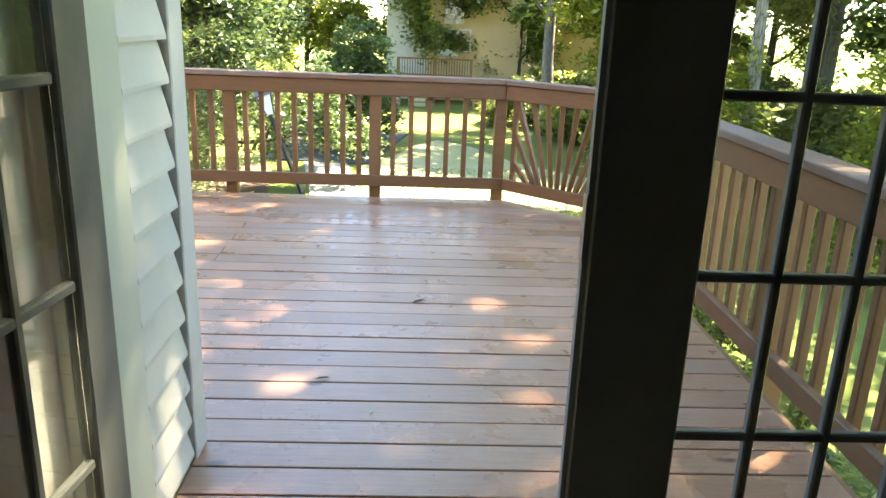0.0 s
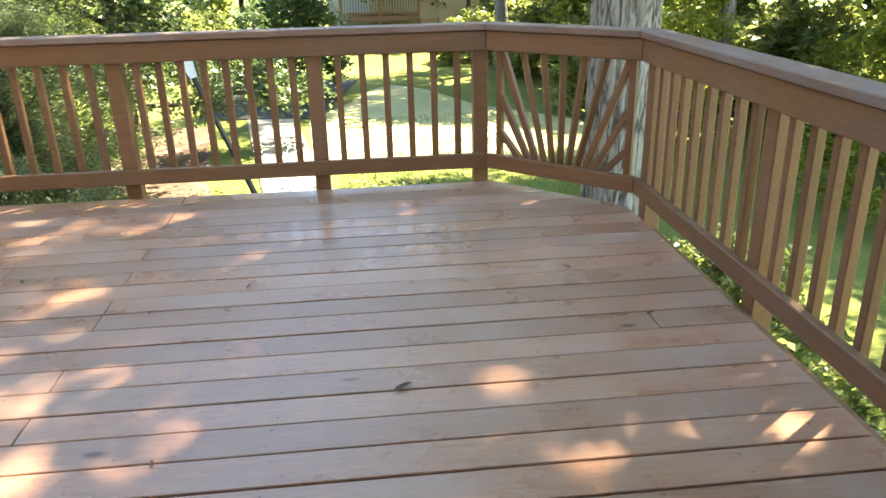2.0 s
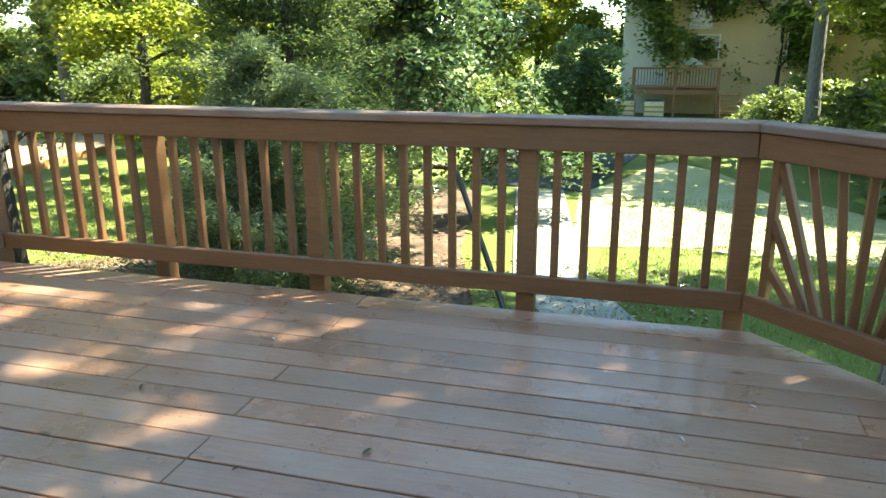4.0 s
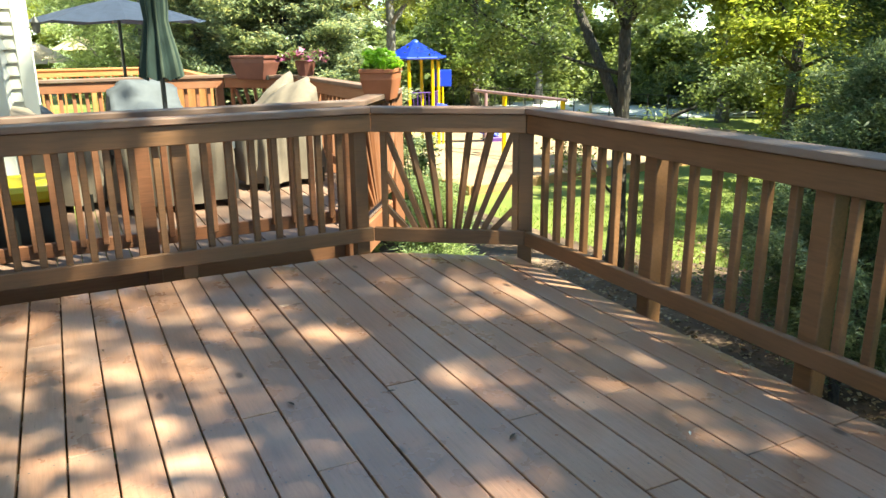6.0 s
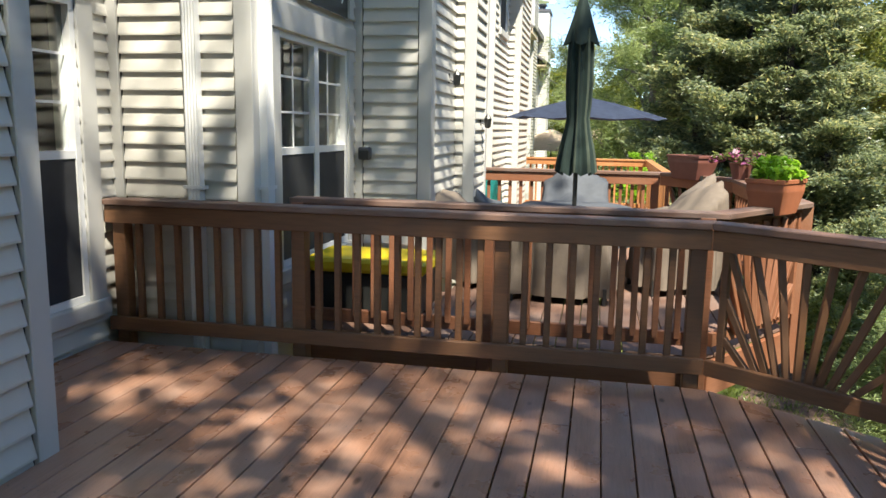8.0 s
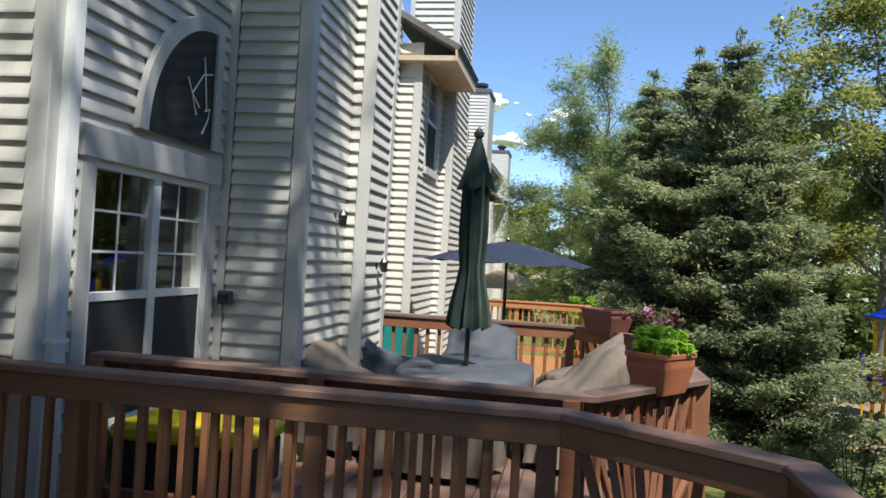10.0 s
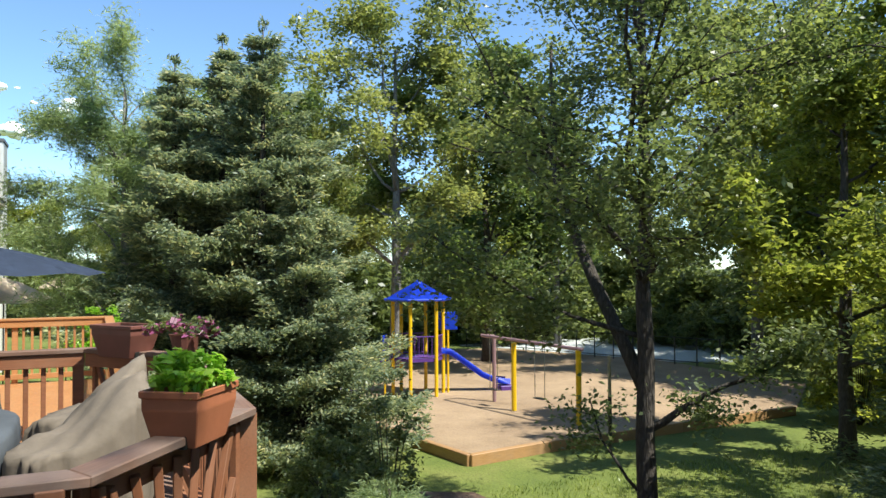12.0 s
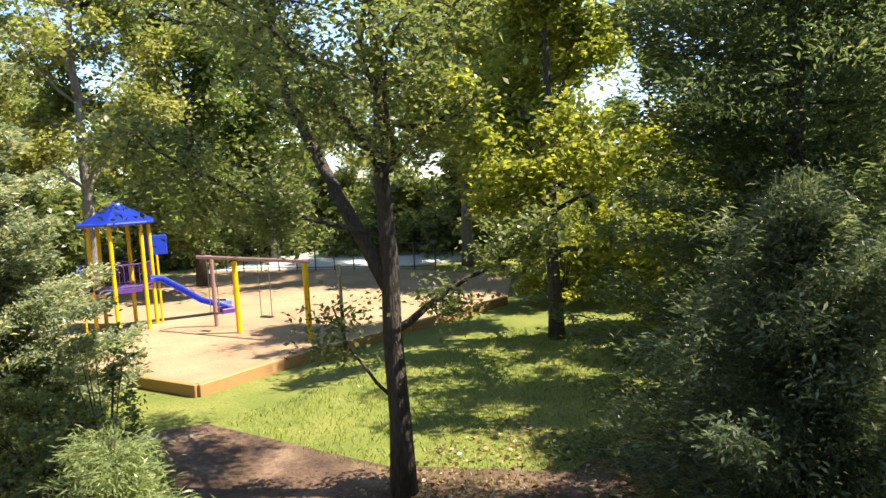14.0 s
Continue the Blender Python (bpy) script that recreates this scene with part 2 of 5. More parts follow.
CLOUD = plain("cloud", (0.9, 0.9, 0.92), 1.0, vary=0.02)
LAMPGL = plain("frosted_lamp_glass", (0.7, 0.72, 0.75), 0.3)

# ---- builders ----
def box(bm, x0, x1, y0, y1, z0, z1):
    v = [bm.verts.new((x, y, z)) for x in (x0, x1) for y in (y0, y1) for z in (z0, z1)]
    for f in ((0, 1, 3, 2), (4, 6, 7, 5), (0, 4, 5, 1), (2, 3, 7, 6), (0, 2, 6, 4), (1, 5, 7, 3)):
        bm.faces.new([v[i] for i in f])
    return bm


def mesh_of(name, bm, material, bevel=0.0, smooth=False):
    if bevel:
        bmesh.ops.bevel(bm, geom=list(bm.edges), offset=bevel, segments=1, affect="EDGES")
    bmesh.ops.recalc_face_normals(bm, faces=list(bm.faces))
    me = bpy.data.meshes.new(name)
    bm.to_mesh(me)
    bm.free()
    for m in (material if isinstance(material, (list, tuple)) else [material]):
        me.materials.append(m)
    if smooth:
        me.shade_smooth()
    return me


def part(name, bm, material, parent=None, label="", m=None, bevel=0.0, smooth=False):
    """One mesh object from a bmesh (or a ready mesh) under a thing or a part."""
    me = bm if isinstance(bm, bpy.types.Mesh) else mesh_of(name, bm, material, bevel, smooth)
    ob = new(name, me)
    if parent is not None:
        ob.parent = parent
    if m is not None:
        ob.matrix_basis = m
    if label:
        ob["label"] = label
    return ob


def thing(name, label, category, m=None, group="", kind=""):
    ob = new(name)
    if m is not None:
        ob.matrix_basis = m
    return tagged(ob, label, category, group, kind)


def blk(dx, dy, dz):
    """A box with its base centre at the origin."""
    return box(bmesh.new(), -dx / 2, dx / 2, -dy / 2, dy / 2, 0, dz)


def along(p0, p1):
    """A pose whose x axis runs from p0 to p1, z as far up as it can."""
    p0, p1 = Vector(p0), Vector(p1)
    x = (p1 - p0).normalized()
    up = Vector((0, 0, 1)) if abs(x.z) < 0.95 else Vector((0, 1, 0))
    y = up.cross(x).normalized()
    z = x.cross(y)
    return Matrix((( x.x, y.x, z.x, p0.x), (x.y, y.y, z.y, p0.y), (x.z, y.z, z.z, p0.z), (0, 0, 0, 1)))


def bar(name, p0, p1, w, h, material, parent, bevel=0.003, label=""):
    """A square-sawn bar from p0 to p1, w across and h high, centred on the line."""
    n = (Vector(p1) - Vector(p0)).length
    return part(name, box(bmesh.new(), 0, n, -w / 2, w / 2, -h / 2, h / 2), material, parent, label, along(p0, p1), bevel)


def tube_bm(bm, pts, radii, sides=8, cap=True):
    """Adds a tapered tube along pts to bm."""
    rings = []
    for i, p in enumerate(pts):
        p = Vector(p)
        d = (Vector(pts[min(i + 1, len(pts) - 1)]) - Vector(pts[max(i - 1, 0)])).normalized()
        a = d.orthogonal().normalized() if abs(d.z) > 0.98 else Vector((0, 0, 1)).cross(d).normalized()
        b = d.cross(a)
        rings.append([bm.verts.new(p + (a * math.cos(t) + b * math.sin(t)) * radii[i]) for t in [2 * math.pi * k / sides for k in range(sides)]])
    for r, s in zip(rings, rings[1:]):
        for k in range(sides):
            bm.faces.new((r[k], r[(k + 1) % sides], s[(k + 1) % sides], s[k]))
    if cap:
        bm.faces.new(rings[0][::-1])
        bm.faces.new(rings[-1])
    return bm


def rod(name, p0, p1, r, material, parent, r1=None, sides=10, label=""):
    return part(name, tube_bm(bmesh.new(), [p0, p1], [r, r1 or r], sides), material, parent, label, smooth=False)


def lathe(profile, sides=24):
    bm = bmesh.new()
    rings = [[bm.verts.new((r * math.cos(2 * math.pi * k / sides), r * math.sin(2 * math.pi * k / sides), z)) for k in range(sides)] for r, z in profile]
    for a, b in zip(rings, rings[1:]):
        for k in range(sides):
            bm.faces.new((a[k], a[(k + 1) % sides], b[(k + 1) % sides], b[k]))
    bm.faces.new(rings[0][::-1])
    bm.faces.new(rings[-1])
    return bm


def leaf_mesh(name, centre, size, material, rng, flat=0.5, aspect=0.55, axis=None):
    """Many small folded leaves, one quad each, at the centres given."""
    n = len(centre)
    d = rng.normal(size=(n, 3)) if axis is None else axis + rng.normal(size=(n, 3)) * 0.35
    if axis is None:
        d[:, 2] *= flat
    d /= np.linalg.norm(d, axis=1)[:, None] + 1e-9
    up = rng.normal(size=(n, 3)) * 0.6
    up[:, 2] += 1.0
    side = np.cross(d, up)
    side /= np.linalg.norm(side, axis=1)[:, None] + 1e-9
    nrm = np.cross(side, d)
    s = (size * rng.uniform(0.6, 1.35, n))[:, None]
    v = np.empty((n, 4, 3))
    v[:, 0] = centre - d * s * 0.5
    v[:, 1] = centre + side * s * aspect * 0.5 + nrm * s * 0.08
    v[:, 2] = centre + d * s * 0.5 - nrm * s * 0.06
    v[:, 3] = centre - side * s * aspect * 0.5 + nrm * s * 0.08
    me = bpy.data.meshes.new(name)
    me.vertices.add(4 * n)
    me.loops.add(4 * n)
    me.polygons.add(n)
    me.vertices.foreach_set("co", v.ravel())
    me.loops.foreach_set("vertex_index", np.arange(4 * n, dtype=np.int32))
    me.polygons.foreach_set("loop_start", np.arange(0, 4 * n, 4, dtype=np.int32))
    me.update(calc_edges=True)
    me.materials.append(material)
    return me


def clumps(rng, points, per, radius):
    """Leaf places in small clumps round the points."""
    points = np.asarray(points)
    out = np.repeat(points, per, axis=0)
    d = rng.normal(size=out.shape)
    d /= np.linalg.norm(d, axis=1)[:, None]
    size = np.repeat(rng.uniform(0.6, 1.35, len(points)), per) * np.where(rng.uniform(size=len(out)) < 0.35, 1.75, 1.0)
    return out + d * (radius * size * rng.uniform(0, 1, len(out)) ** 0.45)[:, None] * np.array([1.0, 1.0, 0.7])


# leaves cleared along sunbeams to place sun patches on the decks: spot and radius
THIN = [(-1.9, 5.03, 0.2), (-2.5, 2.8, 0.45), (-1.26, 5.36, 0.2), (1.27, 4.23, 0.15), (1.46, 3.78, 0.15), (-0.45, 5.15, 0.2), (-4.1, 3.5, 0.5)]


def thinned(centres, place, rng):
    """Leaf places less most of those that stand in one of the thin places."""
    sun_dir = np.array(SUN_DIR)
    keep = np.ones(len(centres), bool)
    for x, y, radius in THIN:
        rel = centres + np.array(place) - np.array([x, y, 0.0])
        off = rel - np.outer(rel @ sun_dir, sun_dir)
        keep &= np.linalg.norm(off, axis=1) > radius * rng.uniform(0.2, 1.25, len(centres))
    return centres[keep]


def limb_path(rng, start, direction, length, steps=6, rise=0.15, wander=0.18):
    p, d = np.array(start, float), np.array(direction, float)
    d /= np.linalg.norm(d)
    pts = [p.copy()]
    for _ in range(steps):
        d = d + rng.normal(size=3) * wander
        d[2] += rise
        d /= np.linalg.norm(d)
        p = p + d * length / steps
        pts.append(p.copy())
    return pts


def broad_tree(name, label, place, height, spread, trunk_r, crown_base, seed, leaves=30000, leaf=0.13, barkm=None, leafm=None, limbs=9,
               clump_r=0.42, lean=(0, 0), sub=5, sides=10, extra=(), limb_w=0.4, up=0.35, leaf_aspect=0.55, bias=(0, 0)):
    """A leafy tree: a tapered trunk with limbs and twigs, and leaves in clumps along them."""
    rng = np.random.default_rng(seed)
    barkm, leafm = barkm or TREEBARK, leafm or LEAF_MID
    root = thing(name, label, "tree", pose(*place))
    bm = bmesh.new()
    top = height * 0.82
    n = 9
    tp, tr = [], []
    for i in range(n + 1):
        f = i / n
        tp.append((lean[0] * f * top + rng.normal() * 0.02 * height * 0.12 * (f > 0.1), lean[1] * f * top + rng.normal() * 0.02 * height * 0.12 * (f > 0.1), f * top - 0.15 * (i == 0)))
        tr.append(trunk_r * (1.25 if i == 0 else 1.0) * (1 - 0.82 * f))
    tube_bm(bm, tp, tr, sides)
    tips = []
    for k in range(limbs):
        f = crown_base / height + (0.8 - crown_base / height) * (k + 0.3) / limbs
        i = min(int(f / 0.82 * n), n - 1)
        start = np.array(tp[i])
        az = k * 2.4 + rng.normal() * 0.35
        reach = spread * (1.05 - 0.55 * abs((k + 0.5) / limbs - 0.35)) * rng.uniform(0.8, 1.15)
        d = np.array([math.cos(az) + bias[0], math.sin(az) + bias[1], up + 0.5 * k / limbs])
        reach *= 1 + 0.45 * (bias[0] * math.cos(az) + bias[1] * math.sin(az))
        pts = limb_path(rng, start, d, reach, 7, 0.05)
        r0 = tr[i] * limb_w
        tube_bm(bm, pts, [r0 * (1 - 0.85 * j / 7) + 0.008 for j in range(8)], 6)
        for q in range(sub):
            j = 2 + int(rng.integers(0, 6))
            d2 = np.array([math.cos(az + rng.normal() * 0.9), math.sin(az + rng.normal() * 0.9), rng.uniform(-0.15, 0.8)])
            p2 = limb_path(rng, pts[j], d2, reach * rng.uniform(0.3, 0.55), 5, 0.02, 0.25)
            tube_bm(bm, p2, [r0 * 0.3 * (1 - 0.85 * m / 5) + 0.006 for m in range(6)], 5)
            tips += p2[1:]
        tips += pts[3:]
    pts = limb_path(rng, tp[-1], (0.1, 0.1, 1), height * 0.2, 5, 0.1)
    tips += pts
    for z, d, reach, r0, leafy in extra:
        pts = limb_path(rng, (lean[0] * z, lean[1] * z, z), d, reach, 8, 0.0, 0.12)
        tube_bm(bm, pts, [r0 * (1 - 0.85 * j / 8) + 0.006 for j in range(9)], 8)
        for q in range(leafy):
            j = 3 + int(rng.integers(0, 6))
            p2 = limb_path(rng, pts[j], np.array(d) * 0.5 + rng.normal(size=3) * 0.5, reach * rng.uniform(0.15, 0.35), 5, -0.05, 0.3)
            tube_bm(bm, p2, [0.012 - 0.0016 * m for m in range(6)], 5)
            tips += p2[1:]
    part("trunk", bm, barkm, root, smooth=True)
    tips = np.array(tips)
    pts = tips + rng.normal(size=tips.shape) * clump_r * 0.25
    pts = pts[pts[:, 2] > min([crown_base * 0.75] + [1.0 for e in extra])]
    per = max(3, int(leaves / len(pts)))
    part("crown", leaf_mesh("crown", thinned(clumps(rng, pts, per, clump_r), place, rng), leaf, leafm, rng, aspect=leaf_aspect), None, root)
    return root


def conifer(name, label, place, height, radius, seed, leafm, leaves=30000, leaf=0.22, droop=-0.12, base=0.05, trunk_r=0.18, dense=1.0, power=0.9, barkm=None, spray=0.11, aspect=0.3):
    """A conifer: a straight trunk, whorls of branches, and short needle sprays along them."""
    rng = np.random.default_rng(seed)
    root = thing(name, label, "tree", pose(*place))
    bm = bmesh.new()
    tube_bm(bm, [(0, 0, -0.15), (0, 0, height * 0.5), (0, 0, height * 0.985)], [trunk_r, trunk_r * 0.55, 0.015], 8)
    whorls = int(height / 0.32 * dense)
    pts, axis, reach = [], [], []
    for w in range(whorls):
        f = base + (0.985 - base) * w / whorls
        r = (radius * (1 - f) ** power + 0.12) * rng.uniform(0.72, 1.2)
        for b in range(7 if f < 0.7 else 5):
            az = rng.uniform(0, 2 * math.pi)
            rr = r * rng.uniform(0.5, 1.18) * (1 + 0.16 * math.sin(3 * az + 5 * f + seed))
            d = np.array([math.cos(az), math.sin(az), 0])
            steps = max(3, int(rr / 0.13))
            for j in range(1, steps + 1):
                u = j / steps
                p = d * rr * u + np.array([0, 0, f * height + droop * rr * u * (2 - u) + 0.16 * rr * u ** 3])
                if u > 0.25:
                    pts.append(p)
                    axis.append(d + np.array([0, 0, 0.2]))
                    reach.append(rr * (1.15 - 0.8 * u))
            if b % 3 == 0:
                tube_bm(bm, [(0, 0, f * height), tuple(d * rr * 0.55 + np.array([0, 0, f * height + droop * rr * 0.8]))], [0.025 * (1 - f) + 0.008, 0.006], 4)
    pts.append(np.array([0, 0, height]))
    axis.append(np.array([0, 0, 1.0]))
    reach.append(0.1)
    pts, axis = np.array(pts), np.array(axis)
    per = max(1, int(leaves / len(pts)))
    ax0 = np.repeat(axis, per, axis=0)
    side = np.stack([-ax0[:, 1], ax0[:, 0], np.zeros(len(ax0))], 1)
    wide = np.repeat(np.minimum(0.06 + spray * np.array(reach), 0.45), per)[:, None]
    lat = rng.normal(size=(len(ax0), 1))
    c = np.repeat(pts, per, axis=0) + side * lat * wide + rng.normal(size=(len(ax0), 3)) * np.array([0.07, 0.07, 0.06])
    c[:, 2] -= 0.12 * np.abs(lat[:, 0] * wide[:, 0])
    ax = ax0 + side * lat * 0.6 + rng.normal(size=ax0.shape) * 0.35
    part("trunk", bm, barkm or TREEBARK, root, smooth=True)
    part("crown", leaf_mesh("crown", c, leaf, leafm, rng, aspect=aspect, axis=ax), None, root)
    return root


def bush(name, label, place, rx, ry, rz, seed, leafm, leaves=9000, leaf=0.09, clump_r=0.16, n=90):
    """A shrub: thin stems and an uneven leafy crown."""
    rng = np.random.default_rng(seed)
    root = thing(name, label, "shrub", pose(*place))
    bm = bmesh.new()
    pts = []
    for k in range(n):
        u = rng.normal(size=3)
        u /= np.linalg.norm(u)
        u[2] = abs(u[2]) * 1.0
        r = rng.uniform(0.55, 1.0) ** 0.6 * rng.uniform(0.8, 1.12)
        p = np.array([u[0] * rx, u[1] * ry, (0.12 + 0.88 * u[2]) * rz]) * r
        pts.append(p)
        if k % 4 == 0:
            tube_bm(bm, [(p[0] * 0.1, p[1] * 0.1, -0.05), tuple(p * 0.6 + [0, 0, 0.05]), tuple(p)], [0.018, 0.01, 0.004], 4)
    part("stems", bm, TREEBARK, root, smooth=True)
    part("crown", leaf_mesh("crown", clumps(rng, pts, leaves // n, clump_r), leaf, leafm, rng), None, root)
    return root

# ---- ground ----
GZ = -2.6


def slab(name, outline, z, material, label, category, kind="structure", thick=0.3):
    bm = bmesh.new()
    top = [bm.verts.new((x, y, z)) for x, y in outline]
    low = [bm.verts.new((x, y, z - thick)) for x, y in outline]
    bm.faces.new(top)
    bm.faces.new(low[::-1])
    for i in range(len(top)):
        j = (i + 1) % len(top)
        bm.faces.new((top[i], low[i], low[j], top[j]))
    ob = part(name, bm, material)
    return tagged(ob, label, category, "", kind)


slab("ground", [(-1500, -1500), (1500, -1500), (1500, 1500), (-1500, 1500)], GZ, LAWN, "green and straw-coloured mown lawn", "lawn", thick=1.0)
slab("mulch_bed", [(-15.2, 9.4), (-9.0, 6.7), (-1.0, 6.7), (2.6, 7.6), (1.6, 10.0), (-0.9, 12.0), (-2.2, 16.0), (-3.0, 21.0), (-7.5, 21.5), (-7.4, 14.2), (-9.6, 12.9), (-13.6, 12.4)], GZ + 0.02, MULCH,
     "bed of brown leaf litter and mulch", "mulch bed")
slab("footpath", [(4.6, 9.9), (4.6, 10.8), (2.7, 11.6), (1.2, 12.8), (0.3, 14.6), (-0.2, 17.0), (-1.0, 21.5), (-2.2, 21.6), (-1.4, 17.0), (-0.9, 14.3), (0.2, 12.1), (2.1, 10.7)], GZ + 0.035, PATHM, "pale concrete footpath dappled with sun", "footpath")
# lawn patch in a paler straw colour than the ground
slab("pale_lawn", [(-0.25, 16.6), (1.5, 17.0), (3.2, 16.8), (5.6, 16.6), (6.4, 17.6), (6.0, 20.0), (3.8, 22.5), (2.7, 25.2), (1.64, 26.4), (0.9, 25.2), (0.4, 23.5), (-0.6, 21.3)], GZ + 0.012, STRAW, "patch of pale straw-coloured lawn", "lawn")
# darker stretch of ground where the footpath ends
slab("path_dark_end", [(-3.4, 21.9), (-0.4, 21.5), (0.6, 27.5), (-4.6, 28.0)], GZ + 0.03, DARKPAVE, "dark stretch of ground past the footpath", "footpath")
slab("play_area", [(-15.3, 13.2), (-15.7, 15.4), (-16.3, 24.0), (-20.0, 29.0), (-36.0, 29.0), (-36.0, 11.0), (-21.6, 12.1)], GZ + 0.045, WOODCHIP, "sunlit woodchip play surface", "play surface")
slab("court", [(-38, 24), (-38, 34), (-24, 36), (-27.0, 29.5)], GZ + 0.06, PALE, "pale paved court beyond the playground", "court")
EDGE = [((-21.6, 12.1), (-18.4, 12.65)), ((-18.4, 12.65), (-15.35, 13.2)), ((-15.35, 13.2), (-15.7, 15.4)), ((-15.7, 15.4), (-16.0, 19.6)), ((-16.0, 19.6), (-16.3, 24.0))]
for a, b in EDGE:
    t = bar("edging_timber", (a[0], a[1], GZ + 0.12), (b[0], b[1], GZ + 0.12), 0.15, 0.26, TIMBER, None, 0.012)
    tagged(t, "weathered timber edging the woodchip play surface", "edging timber", "play area edging")

# ---- own deck: setting out ----
XL, XR, YB, Y0 = -3.14, 2.27, 6.55, 2.03
C1, C2, K1, K2 = (1.57, YB), (XR, 5.88), (-2.58, YB), (XL, 5.76)
RAIL_TOP = 0.93


def baluster_mesh(h, material, w=0.038):
    return mesh_of("baluster", blk(w, w, h), material, 0.004)


def mitre(pts, k, side):
    """Outward vector at a corner of the line, long enough that parallel edges meet at the mitre."""
    n = []
    for p, q in zip(pts[max(0, k - 1):k + 1], pts[max(0, k - 1) + 1:k + 2]):
        d = (q - p).normalized()
        n.append(Vector((d.y, -d.x, 0)) * side)
    m = sum(n, Vector()).normalized()
    return m / m.dot(n[0])


def railing(label, group, line, posts, fans, material, capm, top=RAIL_TOP, side=1, z=0.0, pitch=0.132):
    """A deck railing along a line of inner faces. Rails stand inside, balusters and posts behind them; a fan panel closes each chamfer."""
    root = thing("deck_railing", label, "railing", None, group)
    bal = baluster_mesh(top - 0.19, material)
    pm = mesh_of("post", blk(0.089, 0.089, top - 0.03 + 0.35), material, 0.005)
    pts = [Vector((*p, 0)) for p in line]
    for i, (a, b) in enumerate(zip(pts, pts[1:])):
        d = (b - a).normalized()
        out = Vector((d.y, -d.x, 0)) * side
        n = (b - a).length
        cap_m = Matrix.Translation((a + b) / 2 + Vector((0, 0, z + top - 0.038))) @ Matrix.Rotation(math.atan2(d.y, d.x), 4, "Z")
        bm = bmesh.new()
        edge = [cap_m.inverted() @ Vector((*(q + mitre(pts, k, side) * w).to_2d(), z + top - 0.038)) for k, q, w in ((i, a, -0.02), (i + 1, b, -0.02), (i + 1, b, 0.12), (i, a, 0.12))]
        for e, sx in zip(edge, (1, -1, -1, 1)):
            e.x += 0.0006 * sx
        low = [bm.verts.new(e) for e in edge]
        high = [bm.verts.new(e + Vector((0, 0, 0.038))) for e in edge]
        bm.faces.new(low)
        bm.faces.new(high)
        for k in range(4):
            bm.faces.new((low[k], low[(k + 1) % 4], high[(k + 1) % 4], high[k]))
        bmesh.ops.recalc_face_normals(bm, faces=bm.faces)
        part("rail_cap", bm, capm, root, m=cap_m, bevel=0.005)
        r = out * 0.019
        bar("top_rail", a + r + Vector((0, 0, z + top - 0.041 - 0.056)), b + r + Vector((0, 0, z + top - 0.041 - 0.056)), 0.038, 0.112, material, root, 0.004)
        bar("bottom_rail", a + r + Vector((0, 0, z + 0.115)), b + r + Vector((0, 0, z + 0.115)), 0.038, 0.089, material, root, 0.004)
        turn = math.atan2(d.y, d.x)
        at = [(p - a).dot(d) for p in [Vector((*q, 0)) for q in posts] if abs((p - a).cross(d).z) < 0.12 and -0.08 < (p - a).dot(d) < n + 0.08]
        if i in fans:
            fo = a + d * n / 2 + out * 0.057 + Vector((0, 0, z))
            for k in range(11):
                u = -1 + 2 * k / 10
                ang = radians(90 - math.copysign((0, 7, 14, 21, 28, 43)[abs(k - 5)], u))
                dx, dz = math.cos(ang), math.sin(ang)
                x0, z0 = u * 0.26 * n, 0.12
                lim = min((n / 2 - 0.075 - abs(x0)) / abs(dx) if abs(dx) > 1e-3 else 9, (top - 0.09 - z0) / dz)
                bar("fan_slat", fo + d * x0 + Vector((0, 0, z0)), fo + d * (x0 + dx * lim) + Vector((0, 0, z0 + dz * lim)), 0.034, 0.036, material, root, 0.003)
            for e in (0.065, n - 0.065):
                o = part("baluster", bal, None, root)
                o.matrix_basis = Matrix.Translation(a + d * e + out * 0.057 + Vector((0, 0, z + 0.12))) @ Matrix.Rotation(turn, 4, "Z")
        else:
            stops = sorted(set([0.0] + [round(x, 3) for x in at] + [n]))
            for s0, s1 in zip(stops, stops[1:]):
                k = max(1, round((s1 - s0) / pitch))
                for j in range(1, k):
                    e = s0 + (s1 - s0) * j / k
                    o = part("baluster", bal, None, root)
                    o.matrix_basis = Matrix.Translation(a + d * e + out * 0.057 + Vector((0, 0, z + 0.12))) @ Matrix.Rotation(turn + random.uniform(-0.04, 0.04), 4, "Z")
    for q in posts:
        p = Vector((*q, 0))
        best = min(zip(pts, pts[1:]), key=lambda s: abs((p - s[0]).cross((s[1] - s[0]).normalized()).z) + (0 if -0.2 < (p - s[0]).dot((s[1] - s[0]).normalized()) < (s[1] - s[0]).length + 0.2 else 9))
        d = (best[1] - best[0]).normalized()
        out = Vector((d.y, -d.x, 0)) * side
        o = part("post", pm, None, root)
        o.matrix_basis = Matrix.Translation(p + out * 0.084 + Vector((0, 0, z - 0.35))) @ Matrix.Rotation(math.atan2(d.y, d.x), 4, "Z")
    return root


OWN_LINE = [(XL, 2.05), K2, K1, C1, C2, (XR, 2.26)]
OWN_POSTS = [(XL, 2.12), (XL, 3.35), (XL, 4.61), (XL, 5.70), (-2.58, YB), (-1.52, YB), (-0.56, YB), (0.565, YB), (1.545, YB), (XR, 5.84), (XR, 4.64), (XR, 3.45), (XR, 2.32)]
railing("brown-stained wooden deck railing with sunburst corner panels", "deck railings", OWN_LINE, OWN_POSTS, (1, 3), RAIL, CAPTOP, side=-1)

# ---- house walls ----
HT = 5.6


